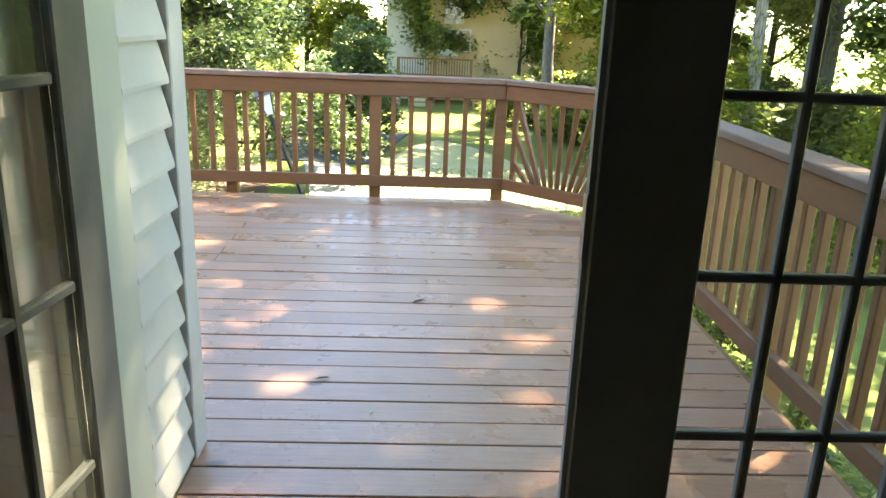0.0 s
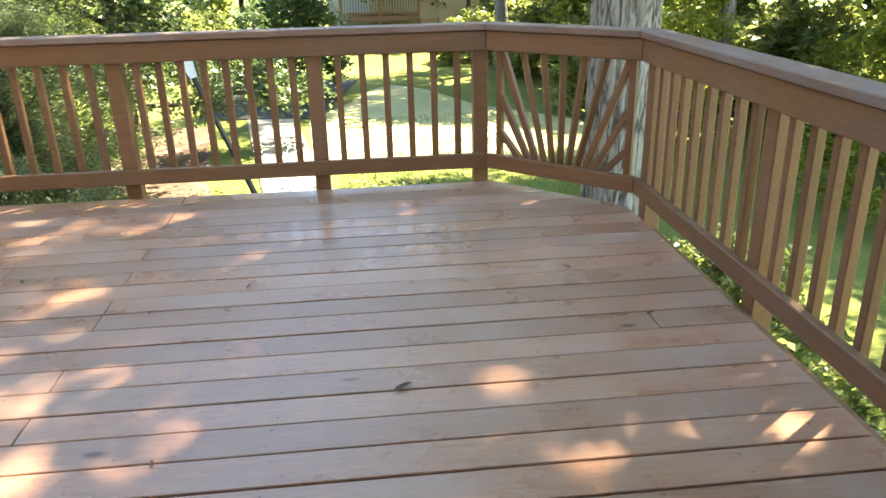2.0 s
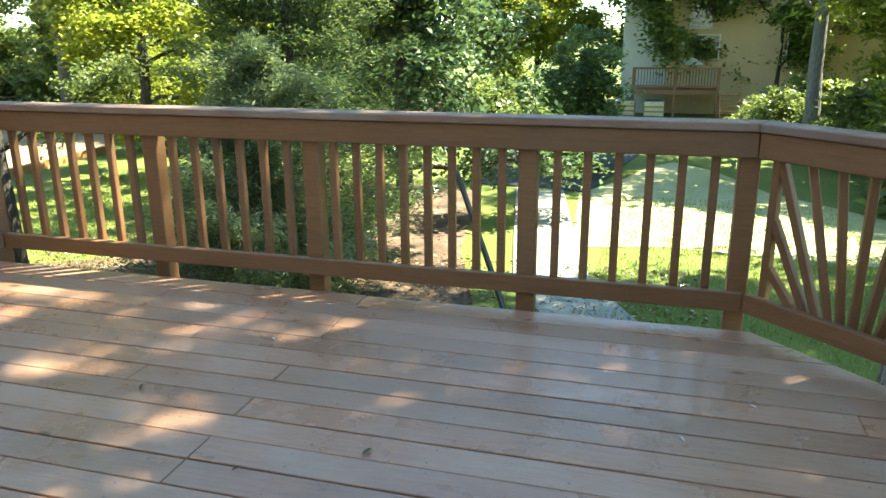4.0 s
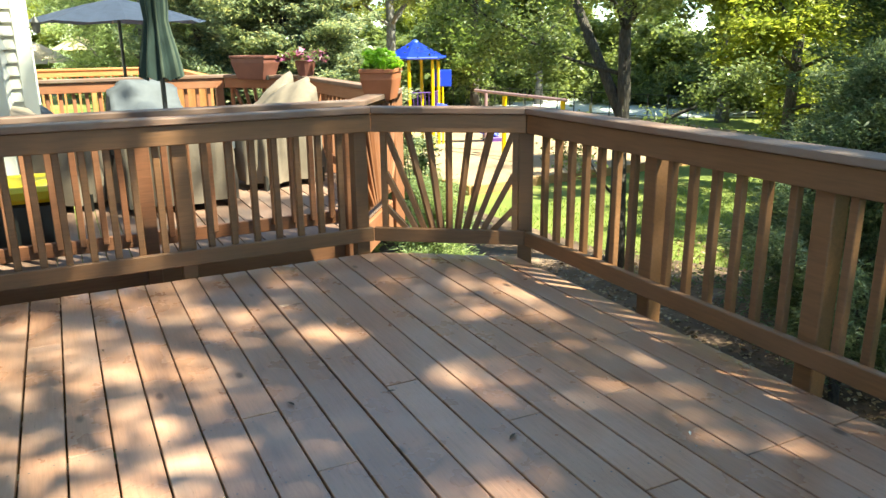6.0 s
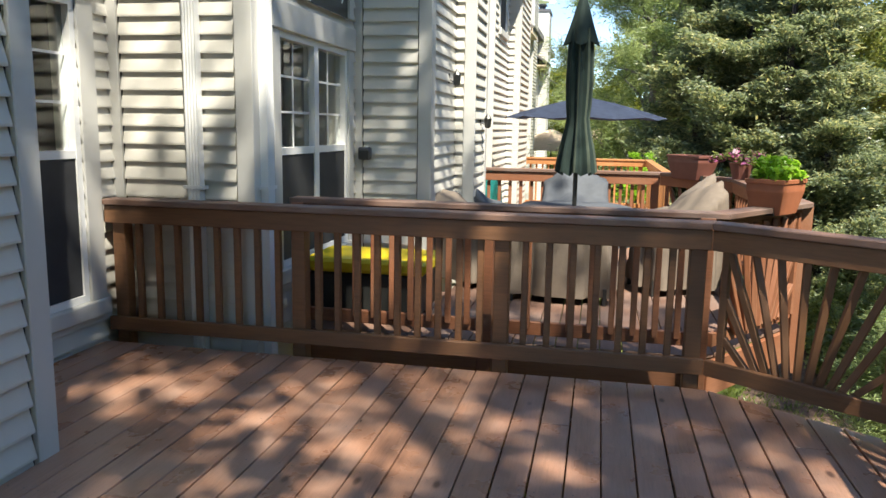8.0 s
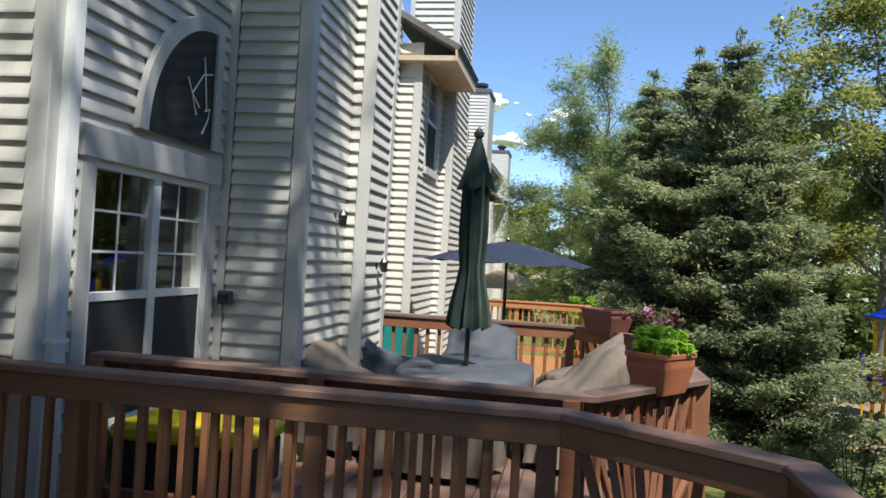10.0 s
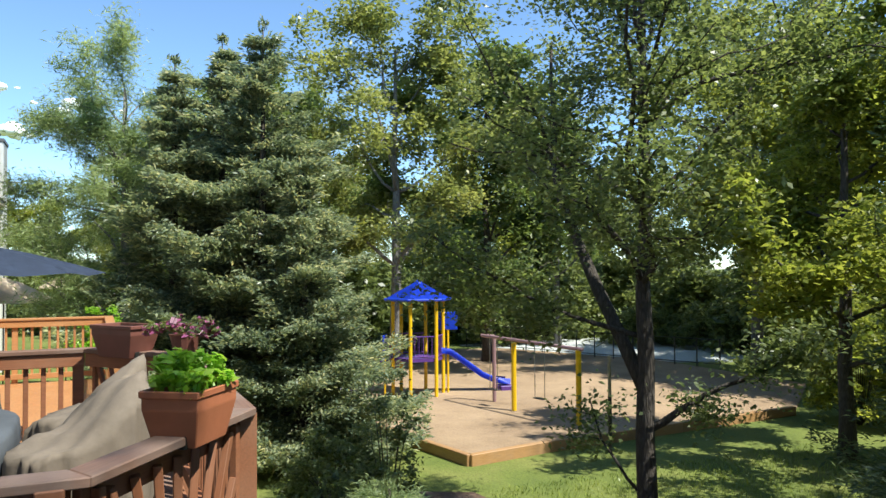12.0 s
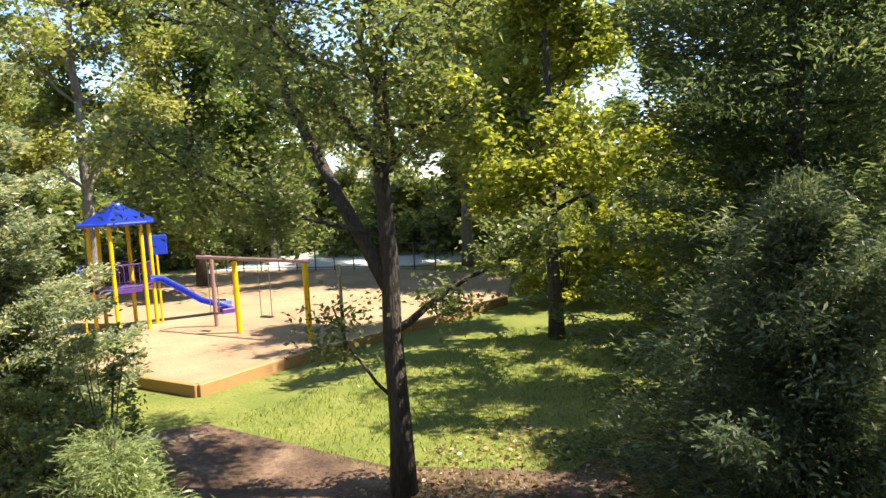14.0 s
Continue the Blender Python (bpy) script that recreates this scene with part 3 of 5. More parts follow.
def wall_pieces(length, height, thick, holes):
    """Wall body as boxes round its openings; local x along, y into the wall, z up."""
    bm = bmesh.new()
    xs = sorted({0.0, length, *[h[0] for h in holes], *[h[1] for h in holes]})
    for x0, x1 in zip(xs, xs[1:]):
        cuts = sorted([(h[2], h[3]) for h in holes if h[0] <= x0 + 1e-6 and h[1] >= x1 - 1e-6])
        z = 0.0
        for a, b in cuts:
            if a > z + 1e-6:
                box(bm, x0, x1, 0, thick, z, a)
            z = b
        if z < height - 1e-6:
            box(bm, x0, x1, 0, thick, z, height)
    return bm


def course(bm, x0, x1, z0, h):
    """One lapped siding course, proud at its lower edge."""
    a = [(x0, -0.030, z0), (x0, 0.0, z0), (x0, 0.0, z0 + h), (x0, -0.004, z0 + h), (x0, -0.030, z0 + 0.012)]
    va = [bm.verts.new(p) for p in a]
    vb = [bm.verts.new((x1, p[1], p[2])) for p in a]
    bm.faces.new(va)
    bm.faces.new(vb[::-1])
    for i in range(5):
        j = (i + 1) % 5
        bm.faces.new((va[i], va[j], vb[j], vb[i]))


def sided_wall(name, m, length, z0, z1, holes=(), ends=(True, True), single=False, thick=0.16, lap=0.114, inside=None):
    """A wall with lapped vinyl courses and corner boards; m puts local x along the wall and -y outwards."""
    root = thing(name, "cream vinyl lap-sided house wall with pale corner boards", "house wall", m @ pose(0, 0, z0), "", "structure")
    part("wall_body", wall_pieces(length, z1 - z0, thick, [(h[0], h[1], h[2] - z0, h[3] - z0) for h in holes]), SIDING, root)
    w = 0.085
    a, b = (w if ends[0] else 0.0), (length - w if ends[1] else length)
    if ends[0]:
        part("corner_board", box(bmesh.new(), -0.034, w, -0.034, 0.0, 0, z1 - z0), TRIM, root, bevel=0.004)
    if ends[1]:
        part("corner_board", box(bmesh.new(), length - w, length + 0.034, -0.0342, 0.0, 0, z1 - z0), TRIM, root, bevel=0.004)
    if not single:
        # black strips paint the shade of the gap between siding and corner boards
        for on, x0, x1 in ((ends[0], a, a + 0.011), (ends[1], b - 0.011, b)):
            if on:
                part("gap_shade_strip", box(bmesh.new(), x0, x1, -0.006, 0.0, 0, z1 - z0), BLACK, root, "black strip for the shaded gap where the siding ends")
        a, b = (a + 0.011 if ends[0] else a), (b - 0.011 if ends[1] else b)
    n = int((z1 - z0) / lap)
    shared = {}
    allbm = bmesh.new()
    for i in range(n):
        zz = i * lap
        spans = [(a, b)]
        for h in holes:
            h0, h1 = h[2] - z0 - 0.02, h[3] - z0
            if zz + lap > h0 and zz < h1:
                nxt = []
                for s in spans:
                    if h[1] <= s[0] or h[0] >= s[1]:
                        nxt.append(s)
                    else:
                        if h[0] - s[0] > 0.02:
                            nxt.append((s[0], h[0]))
                        if s[1] - h[1] > 0.02:
                            nxt.append((h[1], s[1]))
                spans = nxt
        for s in spans:
            if single:
                course(allbm, s[0], s[1], zz, lap)
            else:
                if s not in shared:
                    bm = bmesh.new()
                    course(bm, s[0], s[1], 0, lap)
                    shared[s] = mesh_of("siding_course", bm, SIDING)
                part("siding_course", shared[s], None, root, m=pose(0, 0, zz))
    if single:
        tagged(part("siding", allbm, SIDING, root), kind="stuff")
    else:
        allbm.free()
    return root


def facing_y(x_right, y):
    """Local x runs to -x, outwards is +y."""
    return Matrix(((-1, 0, 0, x_right), (0, -1, 0, y), (0, 0, 1, 0), (0, 0, 0, 1)))


def facing_x(x, y0):
    """Local x runs to +y, outwards is +x."""
    return Matrix(((0, -1, 0, x), (1, 0, 0, y0), (0, 0, 1, 0), (0, 0, 0, 1)))


def window(label, m, w, h, cols, rows, casing=0.13, twin=False, meet=0.5):
    """A hung window: casing, frame, sashes with bars and panes; local origin at its lower corner on the wall's outer face."""
    root = thing("window", label, "window", m, "", "structure")
    bm = bmesh.new()
    box(bm, -casing, 0, -0.04, 0.0, -0.06, h + casing)
    box(bm, w, w + casing, -0.04, 0.0, -0.06, h + casing)
    part("casing", bm, TRIM, root, bevel=0.004)
    part("head_casing", box(bmesh.new(), -casing - 0.02, w + casing + 0.02, -0.055, 0.0, h + 0.002, h + casing + 0.07), TRIM, root, bevel=0.005)
    part("window_sill", box(bmesh.new(), -casing, w + casing, -0.07, 0.0, -0.10, -0.002), TRIM, root, bevel=0.006)
    units = 2 if twin else 1
    uw = w / units
    for u in range(units):
        x0, x1 = u * uw, (u + 1) * uw
        bm = bmesh.new()
        f = 0.045
        box(bm, x0, x0 + f, -0.02, 0.07, 0, h)
        box(bm, x1 - f, x1, -0.02, 0.07, 0, h)
        box(bm, x0 + f, x1 - f, -0.02, 0.07, 0, f)
        box(bm, x0 + f, x1 - f, -0.02, 0.07, h - f, h)
        box(bm, x0 + f, x1 - f, -0.015, 0.06, h * meet - 0.025, h * meet + 0.025)
        part("window_frame", bm, WHITE, root)
        for k, (za, zb) in enumerate(((f, h * meet - 0.025), (h * meet + 0.025, h - f))):
            pane = part("pane", box(bmesh.new(), x0 + f, x1 - f, 0.03, 0.036, za, zb), GLASS, root)
            pane.visible_shadow = False
            bm = bmesh.new()
            for c in range(1, cols):
                xc = x0 + f + (x1 - x0 - 2 * f) * c / cols
                box(bm, xc - 0.008, xc + 0.008, 0.022, 0.029, za, zb)
            for r in range(1, rows):
                zc = za + (zb - za) * r / rows
                box(bm, x0 + f, x1 - f, 0.021, 0.0285, zc - 0.008, zc + 0.008)
            part("glazing_bars", bm, WHITE, root)
    # added box whose black colour gives the panes an unlit room's darkness
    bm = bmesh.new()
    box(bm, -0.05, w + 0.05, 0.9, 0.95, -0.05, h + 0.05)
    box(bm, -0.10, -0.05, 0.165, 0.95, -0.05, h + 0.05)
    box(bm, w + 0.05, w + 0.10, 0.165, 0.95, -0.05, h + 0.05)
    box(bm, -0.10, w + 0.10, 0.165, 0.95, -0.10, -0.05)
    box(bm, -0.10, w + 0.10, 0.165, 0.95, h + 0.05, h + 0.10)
    part("unlit_room_box", bm, DARKIN, root)
    part("insect_screen", box(bmesh.new(), 0.046, w - 0.046, -0.008, -0.004, 0.046, h * meet - 0.03), SCREEN, root, "dark mesh screen over the lower sash")
    return root


def downspout(m, z0, z1, label="white ribbed downspout strapped to the siding"):
    root = thing("downspout", label, "downspout", m)
    bm = bmesh.new()
    prof = [(-0.045, -0.027)] + [(-0.045 + 0.01 * k, -0.085 - 0.005 * (k % 2)) for k in range(10)] + [(0.045, -0.027)]
    lo, hi = [bm.verts.new((x, y, z0)) for x, y in prof], [bm.verts.new((x, y, z1)) for x, y in prof]
    bm.faces.new(lo)
    bm.faces.new(hi[::-1])
    for k in range(len(prof)):
        j = (k + 1) % len(prof)
        bm.faces.new((lo[k], lo[j], hi[j], hi[k]))
    part("pipe", bm, WHITE, root)
    for zz in (z0 + 1.55, z0 + 2.0, z0 + 3.6):
        part("strap", box(bmesh.new(), -0.07, 0.07, -0.094, -0.024, zz, zz + 0.022), WHITE, root)
    return root


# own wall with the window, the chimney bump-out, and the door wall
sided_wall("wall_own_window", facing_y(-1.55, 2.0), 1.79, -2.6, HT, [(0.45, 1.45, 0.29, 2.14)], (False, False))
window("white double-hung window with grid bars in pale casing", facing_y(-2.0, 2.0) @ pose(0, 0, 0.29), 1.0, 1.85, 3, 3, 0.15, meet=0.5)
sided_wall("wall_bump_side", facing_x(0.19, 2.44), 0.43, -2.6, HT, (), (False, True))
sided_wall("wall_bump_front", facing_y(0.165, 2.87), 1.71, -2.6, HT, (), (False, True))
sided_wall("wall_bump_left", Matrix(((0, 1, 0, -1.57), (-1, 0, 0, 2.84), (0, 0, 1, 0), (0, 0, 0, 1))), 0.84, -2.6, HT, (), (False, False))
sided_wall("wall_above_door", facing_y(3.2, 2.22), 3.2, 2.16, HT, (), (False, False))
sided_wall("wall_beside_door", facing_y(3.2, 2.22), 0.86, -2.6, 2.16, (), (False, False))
own_roof = thing("roof_own", "grey shingle roof over the house", "roof", None, "", "structure")
part("roof_slab", box(bmesh.new(), -3.34, 3.6, -6.0, 2.35, HT, HT + 0.25), ROOF, own_roof)

# interior behind the door
room = thing("room", "plain interior room behind the glazed doors", "room", None, "", "structure")
part("floor", box(bmesh.new(), -1.6, 3.2, -4.0, 2.055, -0.12, -0.01), FLOORIN, room)
part("ceiling", box(bmesh.new(), -1.6, 3.2, -4.0, 2.06, 2.45, 2.6), WALLIN, room)
part("wall_back", box(bmesh.new(), -1.6, 3.2, -4.15, -4.0, -0.12, 2.6), WALLIN, room)
part("wall_side", box(bmesh.new(), -1.75, -1.6, -4.15, 2.06, -0.12, 2.6), WALLIN, room)
part("wall_side", box(bmesh.new(), 3.2, 3.35, -4.15, 2.06, -0.12, 2.6), WALLIN, room)
part("wall_front", box(bmesh.new(), -1.6, 0.19, 1.92, 2.055, -0.12, 2.45), WALLIN, room)
part("wall_front", box(bmesh.new(), 2.34, 3.2, 1.92, 2.055, -0.12, 2.45), WALLIN, room)
part("wall_front", box(bmesh.new(), 0.19, 2.34, 1.92, 2.055, 2.16, 2.45), WALLIN, room)

# door frame, opened leaf and fixed leaf
frame_door = thing("door_frame", "pale painted door frame and deep jamb panel", "door frame", None, "", "structure")
part("jamb", box(bmesh.new(), 0.19, 0.235, 2.06, 2.30, -0.01, 2.11), JAMB, frame_door, bevel=0.003)
part("jamb_panel", box(bmesh.new(), 0.10, 0.222, 2.301, 2.437, -0.01, 2.5), JAMB, frame_door, bevel=0.006)
part("head_jamb", box(bmesh.new(), 0.19, 2.34, 2.06, 2.27, 2.112, 2.158), JAMB, frame_door)
part("jamb", box(bmesh.new(), 2.297, 2.34, 2.06, 2.27, -0.01, 2.11), JAMB, frame_door)
part("threshold", box(bmesh.new(), 0.236, 2.296, 2.06, 2.27, -0.04, 0.02), METAL, frame_door, "worn metal threshold", bevel=0.005)


def door_leaf(name, label, m, w, h, cols, rows, stile=0.12, left_stile=None):
    root = thing(name, label, "door", m, "", "structure")
    ls = left_stile or stile
    for x0, x1 in ((0, ls), (w - stile, w)):
        part("stile", box(bmesh.new(), x0, x1, -0.022, 0.022, 0, h), DOORPAINT, root, bevel=0.004)
    for z0, z1 in ((0, 0.07), (h - stile, h)):
        part("rail", box(bmesh.new(), ls + 0.001, w - stile - 0.001, -0.0215, 0.0215, z0, z1), DOORPAINT, root, bevel=0.004)
    pane = part("pane", box(bmesh.new(), ls, w - stile, -0.004, 0.004, 0.07, h - stile), GLASS, root)
    pane.visible_shadow = False
    for c in range(1, cols):
        x = ls + (w - ls - stile) * c / cols
        part("glazing_bar", box(bmesh.new(), x - 0.011, x + 0.011, -0.014, 0.014, 0.07, h - stile), DOORPAINT, root, bevel=0.004)
    for r in range(1, rows):
        z = 0.07 + (h - stile - 0.07) * r / rows
        part("glazing_bar", box(bmesh.new(), ls, w - stile, -0.013, 0.013, z - 0.011, z + 0.011), DOORPAINT, root, bevel=0.004)
    return root


fixed = door_leaf("door_1", "black fixed glazed door leaf with grid bars", pose(1.25, 2.19, 0.02), 1.045, 2.08, 4, 5, 0.11, 0.235)
part("weather_strip", box(bmesh.new(), -0.012, 0.0, -0.012, 0.012, 0, 2.08), STRIP, fixed, "pale worn weather strip")
part("strike_plate", box(bmesh.new(), -0.015, -0.0125, -0.016, 0.016, 0.86, 1.0), METAL, fixed, "dark metal strike plate")
opened = door_leaf("door_2", "black glazed door leaf standing open", pose(0.255, 2.15, 0.02, 0, 0, -96), 0.93, 2.08, 4, 5, 0.11)
lever = part("door_handle", tube_bm(bmesh.new(), [(0.85, -0.02, 0.98), (0.85, -0.07, 0.98), (0.74, -0.075, 0.98)], [0.012, 0.012, 0.01], 10), METAL, opened, "metal lever handle")

# neighbour's wing and the row beyond
NB = -2.6
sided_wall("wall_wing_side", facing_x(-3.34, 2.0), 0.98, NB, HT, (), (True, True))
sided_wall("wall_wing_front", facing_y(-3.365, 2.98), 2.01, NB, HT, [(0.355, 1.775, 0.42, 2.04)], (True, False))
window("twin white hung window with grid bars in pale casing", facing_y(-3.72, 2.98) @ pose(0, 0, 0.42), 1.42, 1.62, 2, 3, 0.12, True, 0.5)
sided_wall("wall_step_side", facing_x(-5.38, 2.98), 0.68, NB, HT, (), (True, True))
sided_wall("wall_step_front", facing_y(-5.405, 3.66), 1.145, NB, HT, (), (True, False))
sided_wall("wall_step_return", facing_x(-6.55, 3.66), 0.19, NB, HT + 0.2, (), (False, True), True)
sided_wall("wall_mid_front", facing_y(-6.575, 3.85), 0.75, NB, HT + 0.2, (), (False, True), True)
sided_wall("wall_mid_back", facing_y(-7.3, 3.2), 2.9, NB, HT - 0.4, (), (False, False), True)
sided_wall("wall_bay_side", facing_x(-10.2, 3.2), 0.32, NB, 4.62, (), (False, True), True)
sided_wall("wall_bay_front", facing_y(-10.225, 3.52), 1.78, NB, 4.62, [(0.45, 1.35, 2.9, 4.4)], (False, False), True)
window("tall upstairs window under the bay roof", facing_y(-10.7, 3.52) @ pose(0, 0, 2.92), 0.86, 1.45, 2, 2, 0.1)
downspout(facing_x(-3.34, 2.62), NB, HT)
downspout(facing_y(-3.44, 2.98), NB, HT, "pale downspout beside the neighbour's corner board")


def arch_window(m, r):
    """A quarter-round fixed window with a curved casing."""
    root = thing("arch_window", "dark quarter-round window with curved pale casing", "window", m, "", "structure")
    bm = bmesh.new()
    n = 20
    inner = [bm.verts.new((-r * math.cos(a) , -0.03, r * math.sin(a))) for a in [math.pi / 2 * k / n for k in range(n + 1)]]
    c = bm.verts.new((0, -0.03, 0))
    for a, b in zip(inner, inner[1:]):
        bm.faces.new((c, a, b))
    part("pane", bm, DARKGL, root)
    for name_, r0, r1, y in (("casing", r, r + 0.10, -0.05),):
        bm = bmesh.new()
        rings = []
        for k in range(n + 1):
            a = math.pi / 2 * k / n
            rings.append([bm.verts.new((-q * math.cos(a), yy, q * math.sin(a))) for q, yy in ((r0, 0.0), (r0, y), (r1, y), (r1, 0.0))])
        for s, t in zip(rings, rings[1:]):
            for i in range(4):
                bm.faces.new((s[i], s[(i + 1) % 4], t[(i + 1) % 4], t[i]))
        part(name_, bm, TRIM, root)
    part("casing", box(bmesh.new(), 0.0, 0.1, -0.05, 0.0, 0, r + 0.1), TRIM, root)
    # thin white curves laid just over the pane
    for pts in ([(-0.16, 0.10), (-0.08, 0.22), (-0.06, 0.30), (-0.14, 0.27)], [(-0.18, 0.66), (-0.15, 0.5), (-0.11, 0.27)], [(-0.05, 0.56), (-0.18, 0.53), (-0.33, 0.36), (-0.26, 0.22)], [(-0.40, 0.46), (-0.33, 0.36), (-0.22, 0.28)]):
        part("pane_curve", tube_bm(bmesh.new(), [(x, -0.037, z) for x, z in pts], [0.006] * len(pts), 5), WHITE, root, "thin white curve on the pane")
    return root


arch_window(facing_y(-5.06, 3.005) @ pose(0, 0, 2.29), 0.87)
wall_vent = thing("wall_vent", "small grey vent hood on the siding", "vent", facing_x(-5.38, 3.10) @ pose(0, 0, 1.17))
part("hood", box(bmesh.new(), -0.055, 0.055, -0.09, -0.02, -0.05, 0.06), GREY, wall_vent, bevel=0.012)
part("flap", box(bmesh.new(), -0.045, 0.045, -0.094, -0.0905, -0.045, 0.03), BLACK, wall_vent)


def coach_lamp(m, label):
    root = thing("wall_lantern", label, "lantern", m)
    part("back_plate", box(bmesh.new(), -0.04, 0.04, -0.045, -0.022, -0.12, 0.05), BLACK, root, bevel=0.006)
    part("arm", tube_bm(bmesh.new(), [(0, -0.04, -0.05), (0, -0.10, -0.09), (0, -0.16, -0.04), (0, -0.17, 0.03)], [0.01] * 4, 8), BLACK, root)
    part("cage", lathe([(0.03, -0.16), (0.06, -0.14), (0.075, 0.02), (0.05, 0.06), (0.012, 0.12)], 8), BLACK, root, m=pose(0, -0.17, 0.0))
    return root


coach_lamp(facing_y(-6.18, 3.66) @ pose(0, 0, 1.9) @ Matrix.Scale(0.55, 4), "black wall lantern on the neighbour's siding")
coach_lamp(facing_y(-7.0, 3.85) @ pose(0, 0, 1.5) @ Matrix.Scale(0.55, 4), "small black wall lantern farther along the row")


def chimney(label, x0, x1, y0, y1, top, z0=NB):
    root = thing("chimney", label, "chimney", pose(x1, y0, z0))
    w, d, h = x1 - x0, y1 - y0, top - z0
    part("chase", box(bmesh.new(), -w, 0, 0, d, 0, h), SIDING, root)
    for nm, mm, ln in (("x", facing_x(0, 0), d), ("y", facing_y(0, d), w)):
        bm = bmesh.new()
        for i in range(int(h / 0.114)):
            course(bm, 0.08, ln - 0.08, i * 0.114, 0.114)
        tagged(part("siding", bm, SIDING, root, m=mm), kind="stuff")
        for e in (0, ln - 0.08):
            part("corner_board", box(bmesh.new(), e, e + 0.08, -0.026, 0, 0, h), TRIM, root, m=mm)
    part("cap", box(bmesh.new(), -w - 0.06, 0.06, -0.06, d + 0.06, h, h + 0.14), GREY, root, "dark metal chimney cap", bevel=0.01)
    part("flue", lathe([(0.16, 0), (0.16, 0.22), (0.24, 0.23), (0.24, 0.32), (0.1, 0.36)], 16), BLACK, root, m=pose(-w / 2, d / 2, h + 0.14))
    return root


def shed_roof(label, x0, x1, y0, y1, z_back, z_front):
    root = thing("bay_roof", label, "roof", pose(x0, y0, z_front), "", "structure")
    n = math.hypot(y1 - y0, z_back - z_front)
    tilt = -math.degrees(math.atan2(z_back - z_front, y1 - y0))
    part("shingles", box(bmesh.new(), 0, x1 - x0, 0, n, 0.02, 0.10), ROOF, root, m=pose(0, 0, z_back - z_front, tilt, 0, 0))
    part("soffit", box(bmesh.new(), 0.02, x1 - x0 - 0.02, 0.1, y1 - y0 - 0.03, -0.12, -0.05), SOFFIT, root, "tan painted soffit")
    part("fascia", box(bmesh.new(), 0, x1 - x0, y1 - y0 - 0.028, y1 - y0, -0.13, 0.05), SOFFIT, root)
    return root


chimney("tall cream-sided chimney chase with metal cap", -13.6, -12.0, 2.9, 3.72, 7.6)
chimney("cream-sided chimney farther along the row", -26.0, -24.5, 2.05, 2.80, 7.15)
chimney("cream-sided chimney at the end of the row", -38.6, -37.0, 1.6, 2.40, 7.0)
shed_roof("grey shed roof over the neighbour's bay with tan soffit", -12.0, -10.0, 3.0, 4.06, 5.05, 4.45)
shed_roof("grey shed roof over a farther bay", -24.5, -22.6, 2.0, 2.95, 5.0, 4.4)
shed_roof("grey shed roof over the farthest bay", -37.0, -35.0, 1.6, 2.5, 5.0, 4.4)
for k, (x1, x0, y) in enumerate(((-13.6, -22.6, 2.0), (-22.6, -24.5, 2.5), (-26.0, -35.0, 1.4), (-35.0, -37.0, 2.0), (-38.6, -46.0, 1.0))):
    sided_wall("wall_row", facing_y(x1, y), x1 - x0, NB, 5.2 if k % 2 == 0 else 4.4, (), (True, True), True, 4.0)
part("roof_slab", box(bmesh.new(), -46.0, -3.36, -6.0, 2.2, HT, HT + 0.25), ROOF, own_roof)

# ---- neighbour's deck ----
NX0, NX1, NYB = -3.76, -8.15, 6.53
N2, N1, N3, N4 = (NX0, 5.86), (-4.7, NYB), (-7.35, NYB), (NX1, 5.85)
railing("brown-stained neighbouring deck railing with sunburst corners", "deck railings", [(NX0, 3.1), N2, N1, N3, N4, (NX1, 3.3)],
        [(NX0, 3.16), (NX0, 4.45), (NX0, 5.8), (-4.73, NYB), (-5.6, NYB), (-6.5, NYB), (-7.33, NYB), (NX1, 5.8), (NX1, 4.6), (NX1, 3.4)], (1, 3), NRAIL, CAPTOP, side=1)

# ---- planters ----
def saddle_planter(label, m, w, d, h, material, plant=None, seed=1, group="rail planters"):
    """A tapered trough that straddles the rail cap."""
    root = thing("planter", label, "planter", m, group)
    bm = bmesh.new()
    k = 0.76
    outer = []
    for f, z in ((k, -0.05), (1.0, h - 0.05), (1.0, h), (1.06, h), (1.06, h + 0.03), (0.96, h + 0.03), (0.93, h - 0.03)):
        outer.append([bm.verts.new((sx * w / 2 * f, sy * d / 2 * f, z)) for sx, sy in ((-1, -1), (1, -1), (1, 1), (-1, 1))])
    for a, b in zip(outer, outer[1:]):
        for i in range(4):
            bm.faces.new((a[i], a[(i + 1) % 4], b[(i + 1) % 4], b[i]))
    bm.faces.new(outer[0][::-1])
    bm.faces.new(outer[-1])
    part("trough", bm, material, root, bevel=0.004)
    # no groove is cut; a black block paints the shade inside it
    part("groove_shade_block", box(bmesh.new(), -w * 0.42, w * 0.42, -0.06, 0.06, -0.052, 0.0), BLACK, root, "black block for the shaded saddle groove")
    part("soil", box(bmesh.new(), -w * 0.45, w * 0.45, -d * 0.44, d * 0.44, h - 0.03, h + 0.005), SOIL, root)
    if plant:
        rng = np.random.default_rng(seed)
        bm = bmesh.new()
        pts = []
        for i in range(40):
            x, y = rng.uniform(-0.42, 0.42) * w, rng.uniform(-0.42, 0.42) * d
            q = np.array([x * 1.2 + rng.normal() * 0.02, y * 1.2 + rng.normal() * 0.02, h + rng.uniform(0.05, 0.155) * (1.1 - abs(x) / w)])
            tube_bm(bm, [(x, y, h), tuple(q)], [0.004, 0.002], 4)
            pts.append(q)
        part("stems", bm, BASIL, root)
        part("leaves", leaf_mesh("leaves", clumps(rng, pts, 20, 0.03), 0.055, plant, rng, 0.5, 0.6), None, root, "bright lime-green herb leaves")
    return root


